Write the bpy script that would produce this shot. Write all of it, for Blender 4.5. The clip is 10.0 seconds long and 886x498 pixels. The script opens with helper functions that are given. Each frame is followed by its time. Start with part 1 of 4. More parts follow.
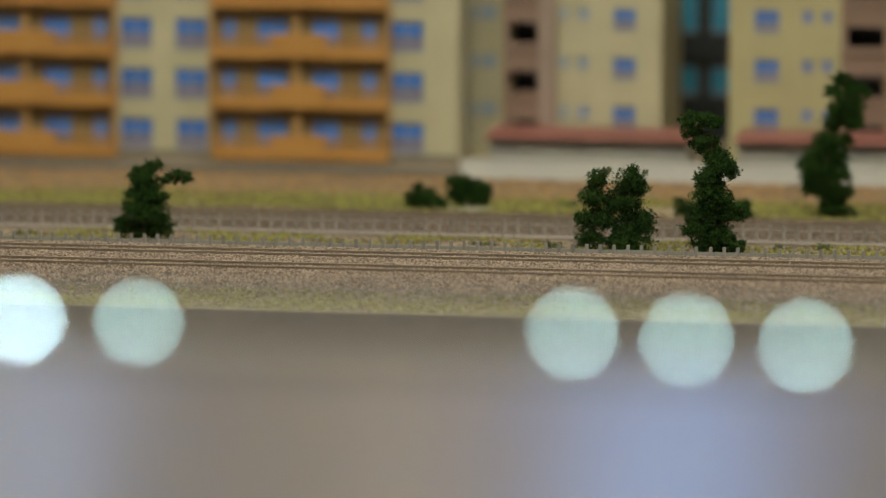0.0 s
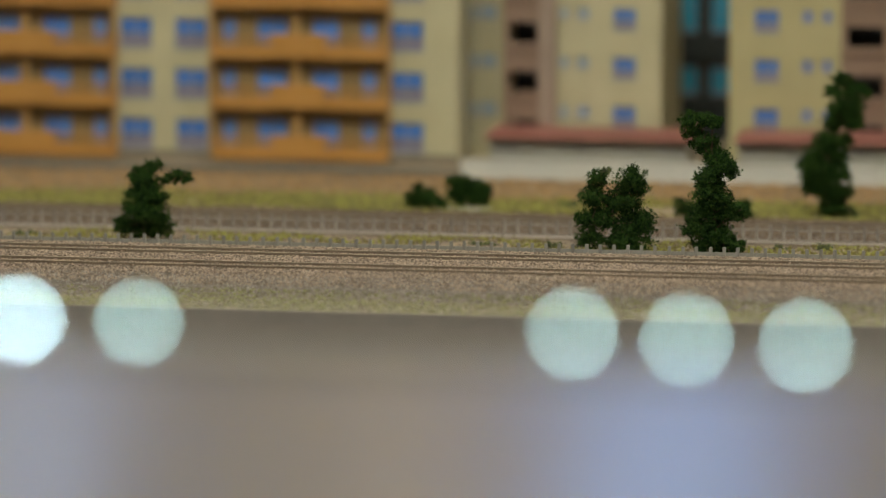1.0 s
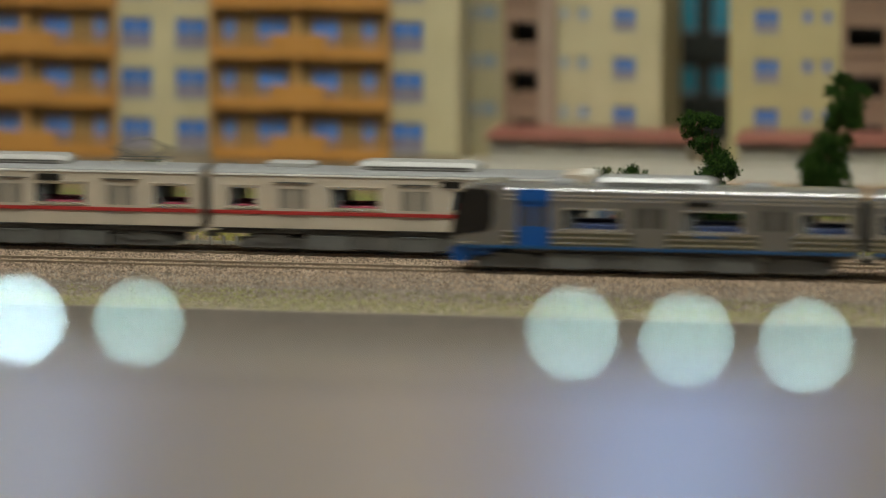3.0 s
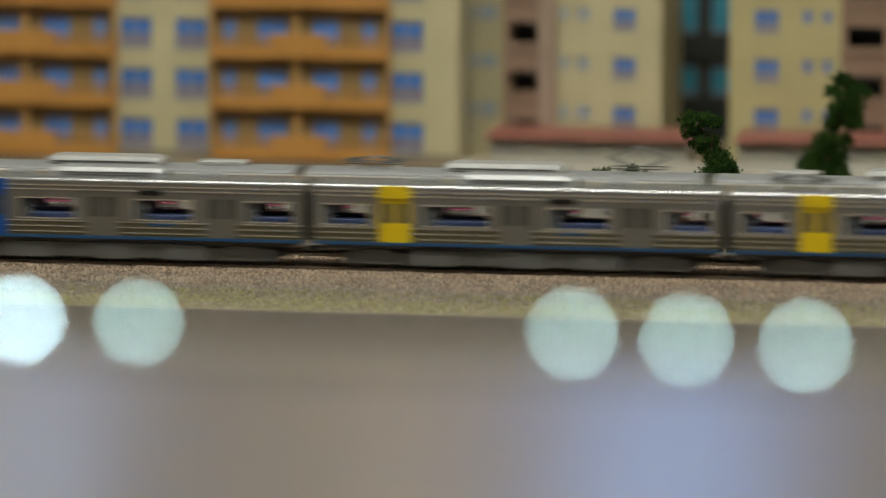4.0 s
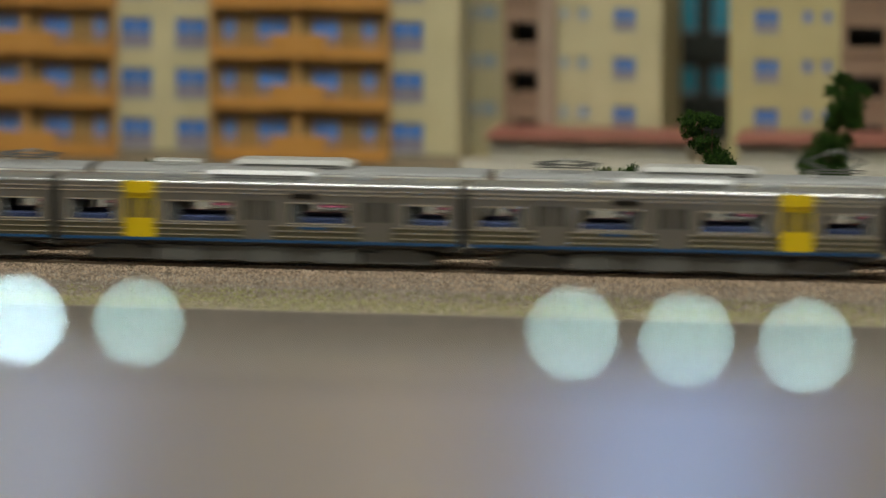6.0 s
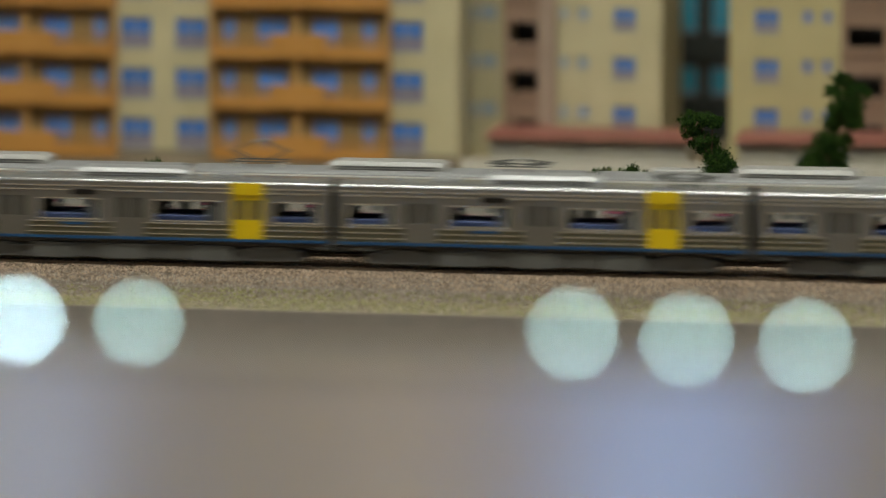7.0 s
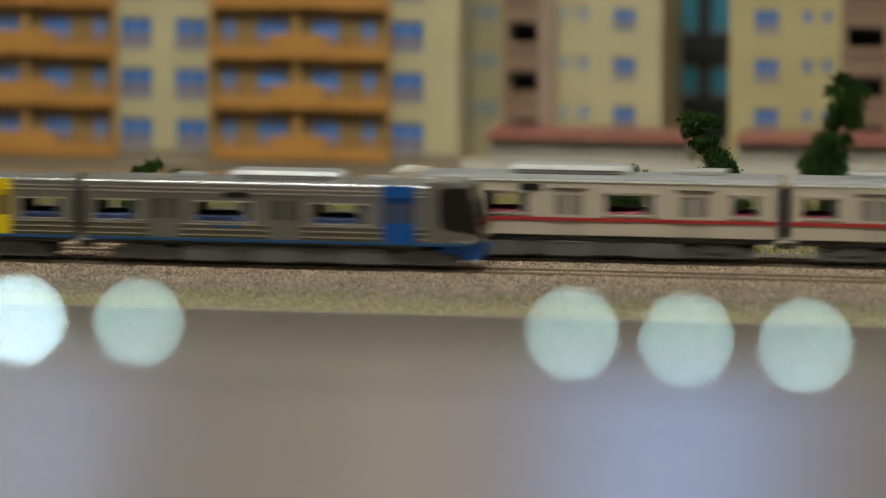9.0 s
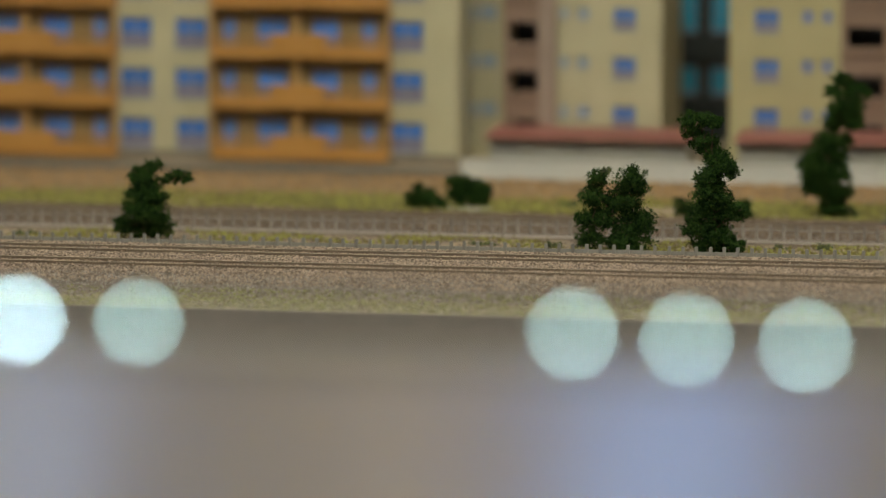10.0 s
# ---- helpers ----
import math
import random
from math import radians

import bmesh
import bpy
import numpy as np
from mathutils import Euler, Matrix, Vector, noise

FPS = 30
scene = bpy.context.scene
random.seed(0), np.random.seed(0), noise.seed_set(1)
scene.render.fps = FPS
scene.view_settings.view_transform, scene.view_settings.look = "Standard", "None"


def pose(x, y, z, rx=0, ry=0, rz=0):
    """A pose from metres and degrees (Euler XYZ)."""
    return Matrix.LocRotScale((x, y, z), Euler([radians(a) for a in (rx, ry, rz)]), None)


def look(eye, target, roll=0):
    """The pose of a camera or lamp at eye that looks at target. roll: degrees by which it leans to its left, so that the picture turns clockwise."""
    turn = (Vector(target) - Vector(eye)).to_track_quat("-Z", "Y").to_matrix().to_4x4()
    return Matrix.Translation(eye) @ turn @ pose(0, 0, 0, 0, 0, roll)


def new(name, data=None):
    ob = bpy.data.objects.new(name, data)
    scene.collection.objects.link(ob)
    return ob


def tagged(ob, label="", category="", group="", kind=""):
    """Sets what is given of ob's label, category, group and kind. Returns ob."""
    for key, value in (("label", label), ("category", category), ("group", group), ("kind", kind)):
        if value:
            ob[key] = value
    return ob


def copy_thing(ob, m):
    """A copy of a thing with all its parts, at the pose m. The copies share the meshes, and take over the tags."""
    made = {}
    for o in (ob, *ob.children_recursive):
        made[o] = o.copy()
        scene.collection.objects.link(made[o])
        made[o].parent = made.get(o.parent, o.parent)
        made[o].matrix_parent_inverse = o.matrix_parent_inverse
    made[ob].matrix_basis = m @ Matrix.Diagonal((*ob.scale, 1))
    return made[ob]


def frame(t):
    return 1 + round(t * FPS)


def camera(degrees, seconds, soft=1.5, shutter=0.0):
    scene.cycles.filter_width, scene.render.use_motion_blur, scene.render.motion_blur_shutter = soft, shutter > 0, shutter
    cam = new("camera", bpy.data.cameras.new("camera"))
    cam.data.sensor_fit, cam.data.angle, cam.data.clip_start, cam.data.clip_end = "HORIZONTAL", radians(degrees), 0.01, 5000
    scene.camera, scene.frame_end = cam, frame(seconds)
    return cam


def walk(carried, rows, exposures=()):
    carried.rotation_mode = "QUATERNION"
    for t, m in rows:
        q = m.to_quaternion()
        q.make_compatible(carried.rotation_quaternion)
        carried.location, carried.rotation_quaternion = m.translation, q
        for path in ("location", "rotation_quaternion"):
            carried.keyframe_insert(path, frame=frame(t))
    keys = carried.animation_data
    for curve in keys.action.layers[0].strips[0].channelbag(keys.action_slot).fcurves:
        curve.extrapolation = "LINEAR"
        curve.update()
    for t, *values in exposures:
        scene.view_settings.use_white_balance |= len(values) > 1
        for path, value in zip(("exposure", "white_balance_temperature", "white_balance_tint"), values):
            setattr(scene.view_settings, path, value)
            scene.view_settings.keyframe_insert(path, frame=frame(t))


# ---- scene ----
# A model railway layout in 1:150 scale; lengths below are in millimetres and turned into metres by MM.
MM = 0.001

# ---- camera ----
cam = camera(12.0, 10.0, soft=1.05, shutter=0.75)
EYE = (0.24748, -1.33526, 0.18)
EYE_POSE = look(EYE, (EYE[0] - 0.180747, EYE[1] + 0.975225, EYE[2] - 0.127544))
cam.data.dof.use_dof = True
cam.data.dof.focus_distance = 1.40
cam.data.dof.aperture_fstop = 7.3
walk(cam, [(0.0, EYE_POSE), (10.0, EYE_POSE)], [(0.0, 0.0), (2.7, 0.0), (5.0, -0.03), (10.0, -0.06)])

# ---- light ----
world = bpy.data.worlds.new("world")
scene.world = world
world.use_nodes = True
sky = world.node_tree.nodes.new("ShaderNodeTexSky")
sky.sky_type, sky.sun_disc = "NISHITA", False
sky.sun_elevation, sky.sun_rotation = radians(35), radians(200)
world.node_tree.links.new(sky.outputs[0], world.node_tree.nodes["Background"].inputs[0])
world.node_tree.nodes["Background"].inputs[1].default_value = 0.1


def area_lamp(name, eye, target, sx, sy, watts, colour):
    data = bpy.data.lights.new(name, "AREA")
    data.shape, data.size, data.size_y = "RECTANGLE", sx, sy
    data.energy, data.color = watts, colour
    ob = new(name, data)
    ob.matrix_basis = look(eye, target)
    return ob


# The third, over the visitors' side, is an added fill for the barrier front.
CEILING_LAMPS = ((-1.4, -0.35, 4.0), (1.8, -0.35, 4.0), (0.15, -1.75, 9.0))
for lx, ly, watts in CEILING_LAMPS:
    area_lamp("ceiling_lamp", (lx, ly, 1.70), (lx, ly + 0.1, 0.0), 1.15, 0.28, watts, (0.90, 0.96, 0.88))
# Unseen pendant, added for light that falls off sideways and roof-edge highlights.
PENDANT = (0.04, -0.34, 0.90)
area_lamp("added_pendant_light", (PENDANT[0], PENDANT[1], PENDANT[2] - 0.012), (PENDANT[0], PENDANT[1] + 0.12, 0.0), 0.80, 0.13, 10.3, (0.90, 0.96, 0.87))
WINDOWS = ((-0.74, -0.675), (-0.275, -0.095))
for wx0, wx1 in WINDOWS:
    area_lamp("window_light", ((wx0 + wx1) / 2, -3.46, 0.10), ((wx0 + wx1) / 2, 0, 0.1), wx1 - wx0 - 0.02, 0.8, 1.3, (0.72, 0.84, 1.0))


# ---- materials ----
def mat(name, colour, rough=0.6, metal=0.0, vary=0.12, scale=300.0, bump=0.15, fine=2200.0, spec=0.5, dirt=None, emit=0.0, by_object=0.0, islands=0.0):
    """A painted or natural surface: stains at one scale, grain at a finer one, relief from the grain."""
    m = bpy.data.materials.new(name)
    m.use_nodes = True
    nt = m.node_tree
    b = nt.nodes["Principled BSDF"]
    b.inputs["Roughness"].default_value, b.inputs["Metallic"].default_value = rough, metal
    b.inputs["Specular IOR Level"].default_value = spec
    tc = nt.nodes.new("ShaderNodeTexCoord")
    n1, n2 = nt.nodes.new("ShaderNodeTexNoise"), nt.nodes.new("ShaderNodeTexNoise")
    n1.inputs["Scale"].default_value, n1.inputs["Detail"].default_value = scale, 4
    n2.inputs["Scale"].default_value, n2.inputs["Detail"].default_value = fine, 3
    for n in (n1, n2):
        nt.links.new(tc.outputs["Object"], n.inputs["Vector"])
    ramp = nt.nodes.new("ShaderNodeValToRGB")
    c = Vector(colour)
    low = Vector(dirt) if dirt else c * (1 - 2 * vary)
    ramp.color_ramp.elements[0].position, ramp.color_ramp.elements[1].position = 0.32, 0.68
    ramp.color_ramp.elements[0].color = (*low, 1)
    ramp.color_ramp.elements[1].color = (*[min(1, v * (1 + vary)) for v in c], 1)
    mixf = nt.nodes.new("ShaderNodeMath")
    mixf.operation = "MULTIPLY_ADD"
    mixf.inputs[1].default_value = 0.45
    add = nt.nodes.new("ShaderNodeMath")
    add.operation = "MULTIPLY"
    add.inputs[1].default_value = 0.55
    nt.links.new(n1.outputs["Fac"], add.inputs[0])
    nt.links.new(n2.outputs["Fac"], mixf.inputs[0])
    nt.links.new(add.outputs[0], mixf.inputs[2])
    fac = mixf.outputs[0]
    if by_object or islands:
        src = nt.nodes.new("ShaderNodeObjectInfo" if by_object else "ShaderNodeNewGeometry")
        more = nt.nodes.new("ShaderNodeMath")
        more.operation = "MULTIPLY_ADD"
        more.inputs[1].default_value = by_object or islands
        shift = nt.nodes.new("ShaderNodeMath")
        shift.operation = "SUBTRACT"
        shift.inputs[1].default_value = (by_object or islands) / 2
        nt.links.new(src.outputs["Random" if by_object else "Random Per Island"], more.inputs[0])
        nt.links.new(fac, shift.inputs[0])
        nt.links.new(shift.outputs[0], more.inputs[2])
        fac = more.outputs[0]
    nt.links.new(fac, ramp.inputs[0])
    nt.links.new(ramp.outputs[0], b.inputs["Base Color"])
    if bump:
        bp = nt.nodes.new("ShaderNodeBump")
        bp.inputs["Strength"].default_value, bp.inputs["Distance"].default_value = bump, 0.0004
        nt.links.new(n2.outputs["Fac"], bp.inputs["Height"])
        nt.links.new(bp.outputs[0], b.inputs["Normal"])
    if emit:
        b.inputs["Emission Color"].default_value, b.inputs["Emission Strength"].default_value = (*colour, 1), emit
    return m


def glass(name, colour=(0.9, 0.95, 1.0), rough=0.02):
    m = bpy.data.materials.new(name)
    m.use_nodes = True
    b = m.node_tree.nodes["Principled BSDF"]
    b.inputs["Base Color"].default_value = (*colour, 1)
    b.inputs["Transmission Weight"].default_value, b.inputs["Roughness"].default_value = 1.0, rough
    b.inputs["IOR"].default_value = 1.1
    return m


CREAM = mat("cream_plaster", (0.52, 0.45, 0.265), 0.75, vary=0.07, scale=45, fine=700)
CREAM_YELLOW = mat("yellow_cream_plaster", (0.46, 0.385, 0.19), 0.75, vary=0.07, scale=45, fine=700)
# Paler copy of the cream plaster, with the end walls' light painted in.
CREAM_LIT = mat("lit_cream_plaster", (0.62, 0.57, 0.40), 0.75, vary=0.07, scale=45, fine=700)
ORANGE = mat("orange_paint", (0.50, 0.235, 0.05), 0.55, vary=0.08, scale=60, fine=700)
# Balcony recess shade is put into this wall's dark olive brown.
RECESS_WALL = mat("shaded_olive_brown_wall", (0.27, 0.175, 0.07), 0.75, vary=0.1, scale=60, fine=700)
BALCONY_PANE = mat("bright_blue_window_film", (0.12, 0.30, 0.74), 0.25, vary=0.1, scale=80, bump=0.02)
ORANGE_WALL = mat("ochre_wall", (0.44, 0.25, 0.08), 0.7, vary=0.1, scale=60, fine=700)
BROWN = mat("brown_brick_paint", (0.25, 0.155, 0.10), 0.7, vary=0.08, scale=60, fine=700)
PINKISH = mat("dusky_pink_paint", (0.33, 0.235, 0.17), 0.7, vary=0.08, scale=60, fine=700)
# Near-black paint that stands for the shade inside openings.
DARK = mat("painted_interior_shade", (0.02, 0.018, 0.015), 0.8, vary=0.1)
BLUE_PANE = mat("blue_window_film", (0.085, 0.21, 0.56), 0.25, vary=0.1, scale=80, bump=0.02)
LILAC_PANE = mat("lilac_window_film", (0.24, 0.21, 0.27), 0.4, vary=0.1, scale=80, bump=0.02)
PALE_PANE = mat("pale_blue_window_film", (0.34, 0.44, 0.56), 0.3, vary=0.1, scale=80, bump=0.02)
TEAL_PANE = mat("teal_window_film", (0.05, 0.42, 0.60), 0.2, vary=0.1, scale=80, bump=0.02)
FRAME_GREY = mat("grey_window_frame", (0.33, 0.31, 0.30), 0.5, vary=0.06)
RED_ROOF = mat("red_roof_paint", (0.30, 0.11, 0.08), 0.6, vary=0.1, scale=80)
# Off-white wall darkened to beige: the shade under the eaves is painted in.
SHADED_WALL = mat("shaded_off_white_wall", (0.40, 0.36, 0.28), 0.75, vary=0.08, scale=50)
WHITE_WALL = mat("off_white_wall", (0.62, 0.585, 0.50), 0.75, vary=0.08, scale=50)
ROOF_GREY = mat("flat_roof_grey", (0.30, 0.30, 0.29), 0.8, vary=0.1, scale=60)
SLATE = mat("charcoal_facade", (0.045, 0.05, 0.045), 0.6, vary=0.15, scale=60)


# ---- mesh helpers ----
class Shape:
    """Collects verts and faces in millimetres."""

    def __init__(self):
        self.v, self.f = [], []

    def add(self, verts, faces):
        n = len(self.v)
        self.v += [tuple(p) for p in verts]
        self.f += [tuple(i + n for i in face) for face in faces]
        return self

    def box(self, x0, x1, y0, y1, z0, z1):
        return self.add([(x, y, z) for x in (x0, x1) for y in (y0, y1) for z in (z0, z1)],
                        [(0, 1, 3, 2), (4, 6, 7, 5), (0, 4, 5, 1), (2, 3, 7, 6), (0, 2, 6, 4), (1, 5, 7, 3)])

    def soft_box(self, x0, x1, y0, y1, z0, z1, c):
        """A box whose twelve edges are cut by c."""
        v, idx = [], {}
        for sx in (0, 1):
            for sy in (0, 1):
                for sz in (0, 1):
                    px, py, pz = (x0, x1)[sx], (y0, y1)[sy], (z0, z1)[sz]
                    ix, iy, iz = c * (1 - 2 * sx), c * (1 - 2 * sy), c * (1 - 2 * sz)
                    for k, p in enumerate(((px, py + iy, pz + iz), (px + ix, py, pz + iz), (px + ix, py + iy, pz))):
                        idx[sx, sy, sz, k] = len(v)
                        v.append(p)
        f = []
        for k in range(3):
            for s in (0, 1):
                loop = []
                for a, b in ((0, 0), (0, 1), (1, 1), (1, 0)):
                    key = [a, b]
                    key.insert(k, s)
                    loop.append(idx[(*key, k)])
                f.append(loop if s == (k == 1) else loop[::-1])
        for k in range(3):
            i, j = [a for a in range(3) if a != k]
            for a in (0, 1):
                for b in (0, 1):
                    def vid(t, face):
                        key = [0, 0, 0]
                        key[k], key[i], key[j] = t, a, b
                        return idx[(*key, face)]
                    f.append([vid(0, i), vid(1, i), vid(1, j), vid(0, j)])
        for sx in (0, 1):
            for sy in (0, 1):
                for sz in (0, 1):
                    f.append([idx[sx, sy, sz, k] for k in range(3)])
        return self.add(v, f)

    def prism(self, profile, x0, x1):
        """A (y, z) outline swept along x."""
        n = len(profile)
        self.add([(x0, y, z) for y, z in profile] + [(x1, y, z) for y, z in profile],
                 [(i, (i + 1) % n, n + (i + 1) % n, n + i) for i in range(n)] + [tuple(range(n))[::-1], tuple(range(n, 2 * n))])
        return self

    def prism_y(self, profile, y0, y1):
        """An (x, z) outline swept along y."""
        n = len(profile)
        self.add([(x, y0, z) for x, z in profile] + [(x, y1, z) for x, z in profile],
                 [(i, (i + 1) % n, n + (i + 1) % n, n + i) for i in range(n)] + [tuple(range(n))[::-1], tuple(range(n, 2 * n))])
        return self

    def rod(self, a, b, r, n=6, r2=None):
        a, b = Vector(a), Vector(b)
        q = (b - a).to_track_quat("Z", "Y").to_matrix()
        r2 = r if r2 is None else r2
        ring = [Vector((math.cos(2 * math.pi * i / n), math.sin(2 * math.pi * i / n), 0)) for i in range(n)]
        self.add([a + q @ (p * r) for p in ring] + [b + q @ (p * r2) for p in ring],
                 [(i, (i + 1) % n, n + (i + 1) % n, n + i) for i in range(n)] + [tuple(range(n))[::-1], tuple(range(n, 2 * n))])
        return self

    def panel(self, x0, x1, z0, z1, y0, y1, holes=()):
        """An upright wall along x, between y0 and y1, with openings (x0, x1, z0, z1) through it."""
        xs = sorted({x0, x1, *[min(max(h[i], x0), x1) for h in holes for i in (0, 1)]})
        zs = sorted({z0, z1, *[min(max(h[i], z0), z1) for h in holes for i in (2, 3)]})
        gone = lambda x, z: any(h[0] < x < h[1] and h[2] < z < h[3] for h in holes)
        solid = {(i, j) for i in range(len(xs) - 1) for j in range(len(zs) - 1) if not gone((xs[i] + xs[i + 1]) / 2, (zs[j] + zs[j + 1]) / 2)}
        ids, verts, faces = {}, [], []

        def vid(i, j, k):
            if (i, j, k) not in ids:
                ids[i, j, k] = len(verts)
                verts.append((xs[i], (y0, y1)[k], zs[j]))
            return ids[i, j, k]

        for i, j in sorted(solid):
            for k in (0, 1):
                faces.append((vid(i, j, k), vid(i + 1, j, k), vid(i + 1, j + 1, k), vid(i, j + 1, k)))
            for near, p, q in (((i - 1, j), (i, j), (i, j + 1)), ((i + 1, j), (i + 1, j), (i + 1, j + 1)), ((i, j - 1), (i, j), (i + 1, j)), ((i, j + 1), (i, j + 1), (i + 1, j + 1))):
                if near not in solid:
                    faces.append((vid(*p, 0), vid(*q, 0), vid(*q, 1), vid(*p, 1)))
        return self.add(verts, faces)

    def mesh(self, name, material, smooth=False):
        me = bpy.data.meshes.new(name)
        me.from_pydata([(x * MM, y * MM, z * MM) for x, y, z in self.v], [], self.f)
        bm = bmesh.new()
        bm.from_mesh(me)
        bmesh.ops.recalc_face_normals(bm, faces=bm.faces)
        bm.to_mesh(me)
        bm.free()
        me.materials.append(material)
        if smooth:
            me.shade_smooth()
            me.set_sharp_from_angle(angle=radians(40))
        return me


def part(name, shape, material, parent=None, label="", smooth=False, at=None):
    """One mesh object, under a thing or a part. at: its pose in the parent's space."""
    ob = new(name, shape.mesh(name, material, smooth) if isinstance(shape, Shape) else shape)
    ob.parent = parent
    if at is not None:
        ob.matrix_basis = at
    return tagged(ob, label) if label else ob


def thing(name, label, category, at=None, group="", kind=""):
    ob = new(name)
    ob.empty_display_size = 0.01
    if at is not None:
        ob.matrix_basis = at
    return tagged(ob, label, category, group, kind)


def mm(x, y, z, rz=0.0):
    return pose(x * MM, y * MM, z * MM, 0, 0, rz)


# ---- room ----
WALL_PAINT = mat("grey_beige_wall", (0.50, 0.46, 0.40), 0.8, vary=0.05, scale=3, fine=200, bump=0.05)
CEILING_PAINT = mat("white_ceiling", (0.75, 0.73, 0.68), 0.85, vary=0.04, scale=3, fine=200, bump=0.05)
FLOOR_LINO = mat("brown_floor", (0.24, 0.19, 0.15), 0.5, vary=0.12, scale=4, fine=200, bump=0.05)
X0, X1, Y0, Y1, Z0, Z1 = -2450, 2650, -3500, 1500, -900, 1760
tagged(part("floor", Shape().box(X0, X1, Y0, Y1, Z0 - 60, Z0), FLOOR_LINO), "plain brown floor of the exhibition room", "floor", kind="structure")
tagged(part("ceiling", Shape().box(X0, X1, Y0, Y1, Z1, Z1 + 60), CEILING_PAINT), "white painted ceiling of the room", "ceiling", kind="structure")
tagged(part("wall_north", Shape().box(X0, X1, Y1, Y1 + 80, Z0, Z1), WALL_PAINT), "plain grey-beige painted wall", "wall", kind="structure")
tagged(part("wall_east", Shape().box(X1, X1 + 80, Y0, Y1, Z0, Z1), WALL_PAINT), "plain grey-beige painted wall", "wall", kind="structure")
tagged(part("wall_west", Shape().box(X0 - 80, X0, Y0, Y1, Z0, Z1), WALL_PAINT), "plain grey-beige painted wall", "wall", kind="structure")
openings = [(a * 1000, b * 1000, -320, 560) for a, b in WINDOWS]
tagged(part("wall_south", Shape().panel(X0, X1, Z0, Z1, Y0 - 80, Y0, openings), WALL_PAINT), "grey-beige wall with two narrow windows", "wall", kind="structure")
SKY_GLOW = mat("bright_sky", (0.16, 0.45, 1.0), 1.0, vary=0.02, scale=1, bump=0, emit=5.6)
tagged(part("backdrop", Shape().box(X0, X1, Y0 - 700, Y0 - 690, Z0, Z1), SKY_GLOW), "bright bluish daylight outside the windows", "sky", kind="structure")
# Added glowing panel on solid wall, reflected as a warm streak in the barrier.
GLOW_PANEL = mat("warm_glow", (1.0, 0.80, 0.58), 0.9, vary=0.03, scale=20, bump=0, emit=2.2)
blind = thing("window_blind", "added glowing cream panel that brightens the barrier by reflection", "blind", mm(-405, -3500, 0))
part("glow_sheet", Shape().box(-62, 62, 4, 6, -420, 560), GLOW_PANEL, blind)
part("glow_panel_cap", Shape().soft_box(-70, 70, 0.5, 36, 561, 600, 4), WALL_PAINT, blind)
LAMP_WHITE = mat("lamp_diffuser", (1.0, 0.93, 0.82), 0.5, vary=0.01, bump=0, emit=3.0)
for lx, ly, watts in CEILING_LAMPS:
    lamp = thing("ceiling_light", "unseen long white ceiling light with a lit diffuser", "ceiling light", mm(lx * 1000, ly * 1000, 1760), "ceiling lights")
    part("frame", Shape().soft_box(-620, 620, -170, 170, -38, 0, 8), FRAME_GREY, lamp)
    part("diffuser", Shape().box(-590, 590, -150, 150, -46, -38.5), LAMP_WHITE, lamp, "lit white diffuser")

pendant = thing("pendant_lamp", "unseen flat grey pendant lamp added over the layout as main light", "lamp", mm(PENDANT[0] * 1000, PENDANT[1] * 1000, PENDANT[2] * 1000))
part("shade", Shape().soft_box(-430, 430, -95, 95, 4, 40, 6), FRAME_GREY, pendant)
part("diffuser", Shape().box(-410, 410, -75, 75, -6, 3.8), LAMP_WHITE, pendant, "lit white diffuser")
for cx in (-340, 340):
    part("cord", Shape().rod((cx, 0, 40.2), (cx, 0, 1760 - PENDANT[2] * 1000), 2.0, 6), FRAME_GREY, pendant)

# ---- layout table ----
WOOD = mat("brown_fascia_wood", (0.32, 0.25, 0.19), 0.45, vary=0.15, scale=12, fine=300, bump=0.1)
EARTH = mat("sandy_earth", (0.34, 0.25, 0.15), 0.95, vary=0.2, scale=60, fine=1500, bump=0.6, dirt=(0.24, 0.17, 0.10))
GROUND_Z = -6.0
LX0, LX1, LY0, LY1 = -2000, 2200, -71, 1150
table = thing("layout_table", "long layout table with a dark brown wooden front board", "table", mm(0, 0, 0))
FASCIA = mat("dark_brown_front_board", (0.175, 0.14, 0.115), 0.5, vary=0.15, scale=12, fine=300, bump=0.1)
part("front_board", Shape().soft_box(LX0, LX1, LY0 - 1.2, LY0 - 0.02, -150, GROUND_Z + 0.35, 0.1), FASCIA, table)
part("side_board", Shape().box(LX0 - 18, LX0, LY0 - 18, LY1, -150, GROUND_Z - 0.6), WOOD, table)
part("side_board", Shape().box(LX1, LX1 + 18, LY0 - 18, LY1, -150, GROUND_Z - 0.6), WOOD, table)
for tx in (-1900, 100, 2100):
    for ty in (20, 1080):
        part("leg", Shape().box(tx - 35, tx + 35, ty - 35, ty + 35, Z0, -40), WOOD, table)
tagged(part("ground", Shape().box(LX0, LX1, LY0, LY1, -40, GROUND_Z), EARTH), "sandy brown scenery ground of the layout", "ground", kind="structure")

# ---- visitors' barrier with glowing balls for lamp glints ----
RAIL_WOOD = mat("taupe_wood_rail", (0.30, 0.25, 0.195), 0.5, vary=0.1, scale=12, fine=300, bump=0.1)
BARRIER = mat("taupe_gloss_panel", (0.74, 0.61, 0.45), 0.12, vary=0.06, scale=6, fine=200, bump=0.0, spec=0.6)
GLINT_GLOW = mat("glint_glow", (0.62, 1.0, 0.97), 0.5, vary=0.0, bump=0, emit=18.5)
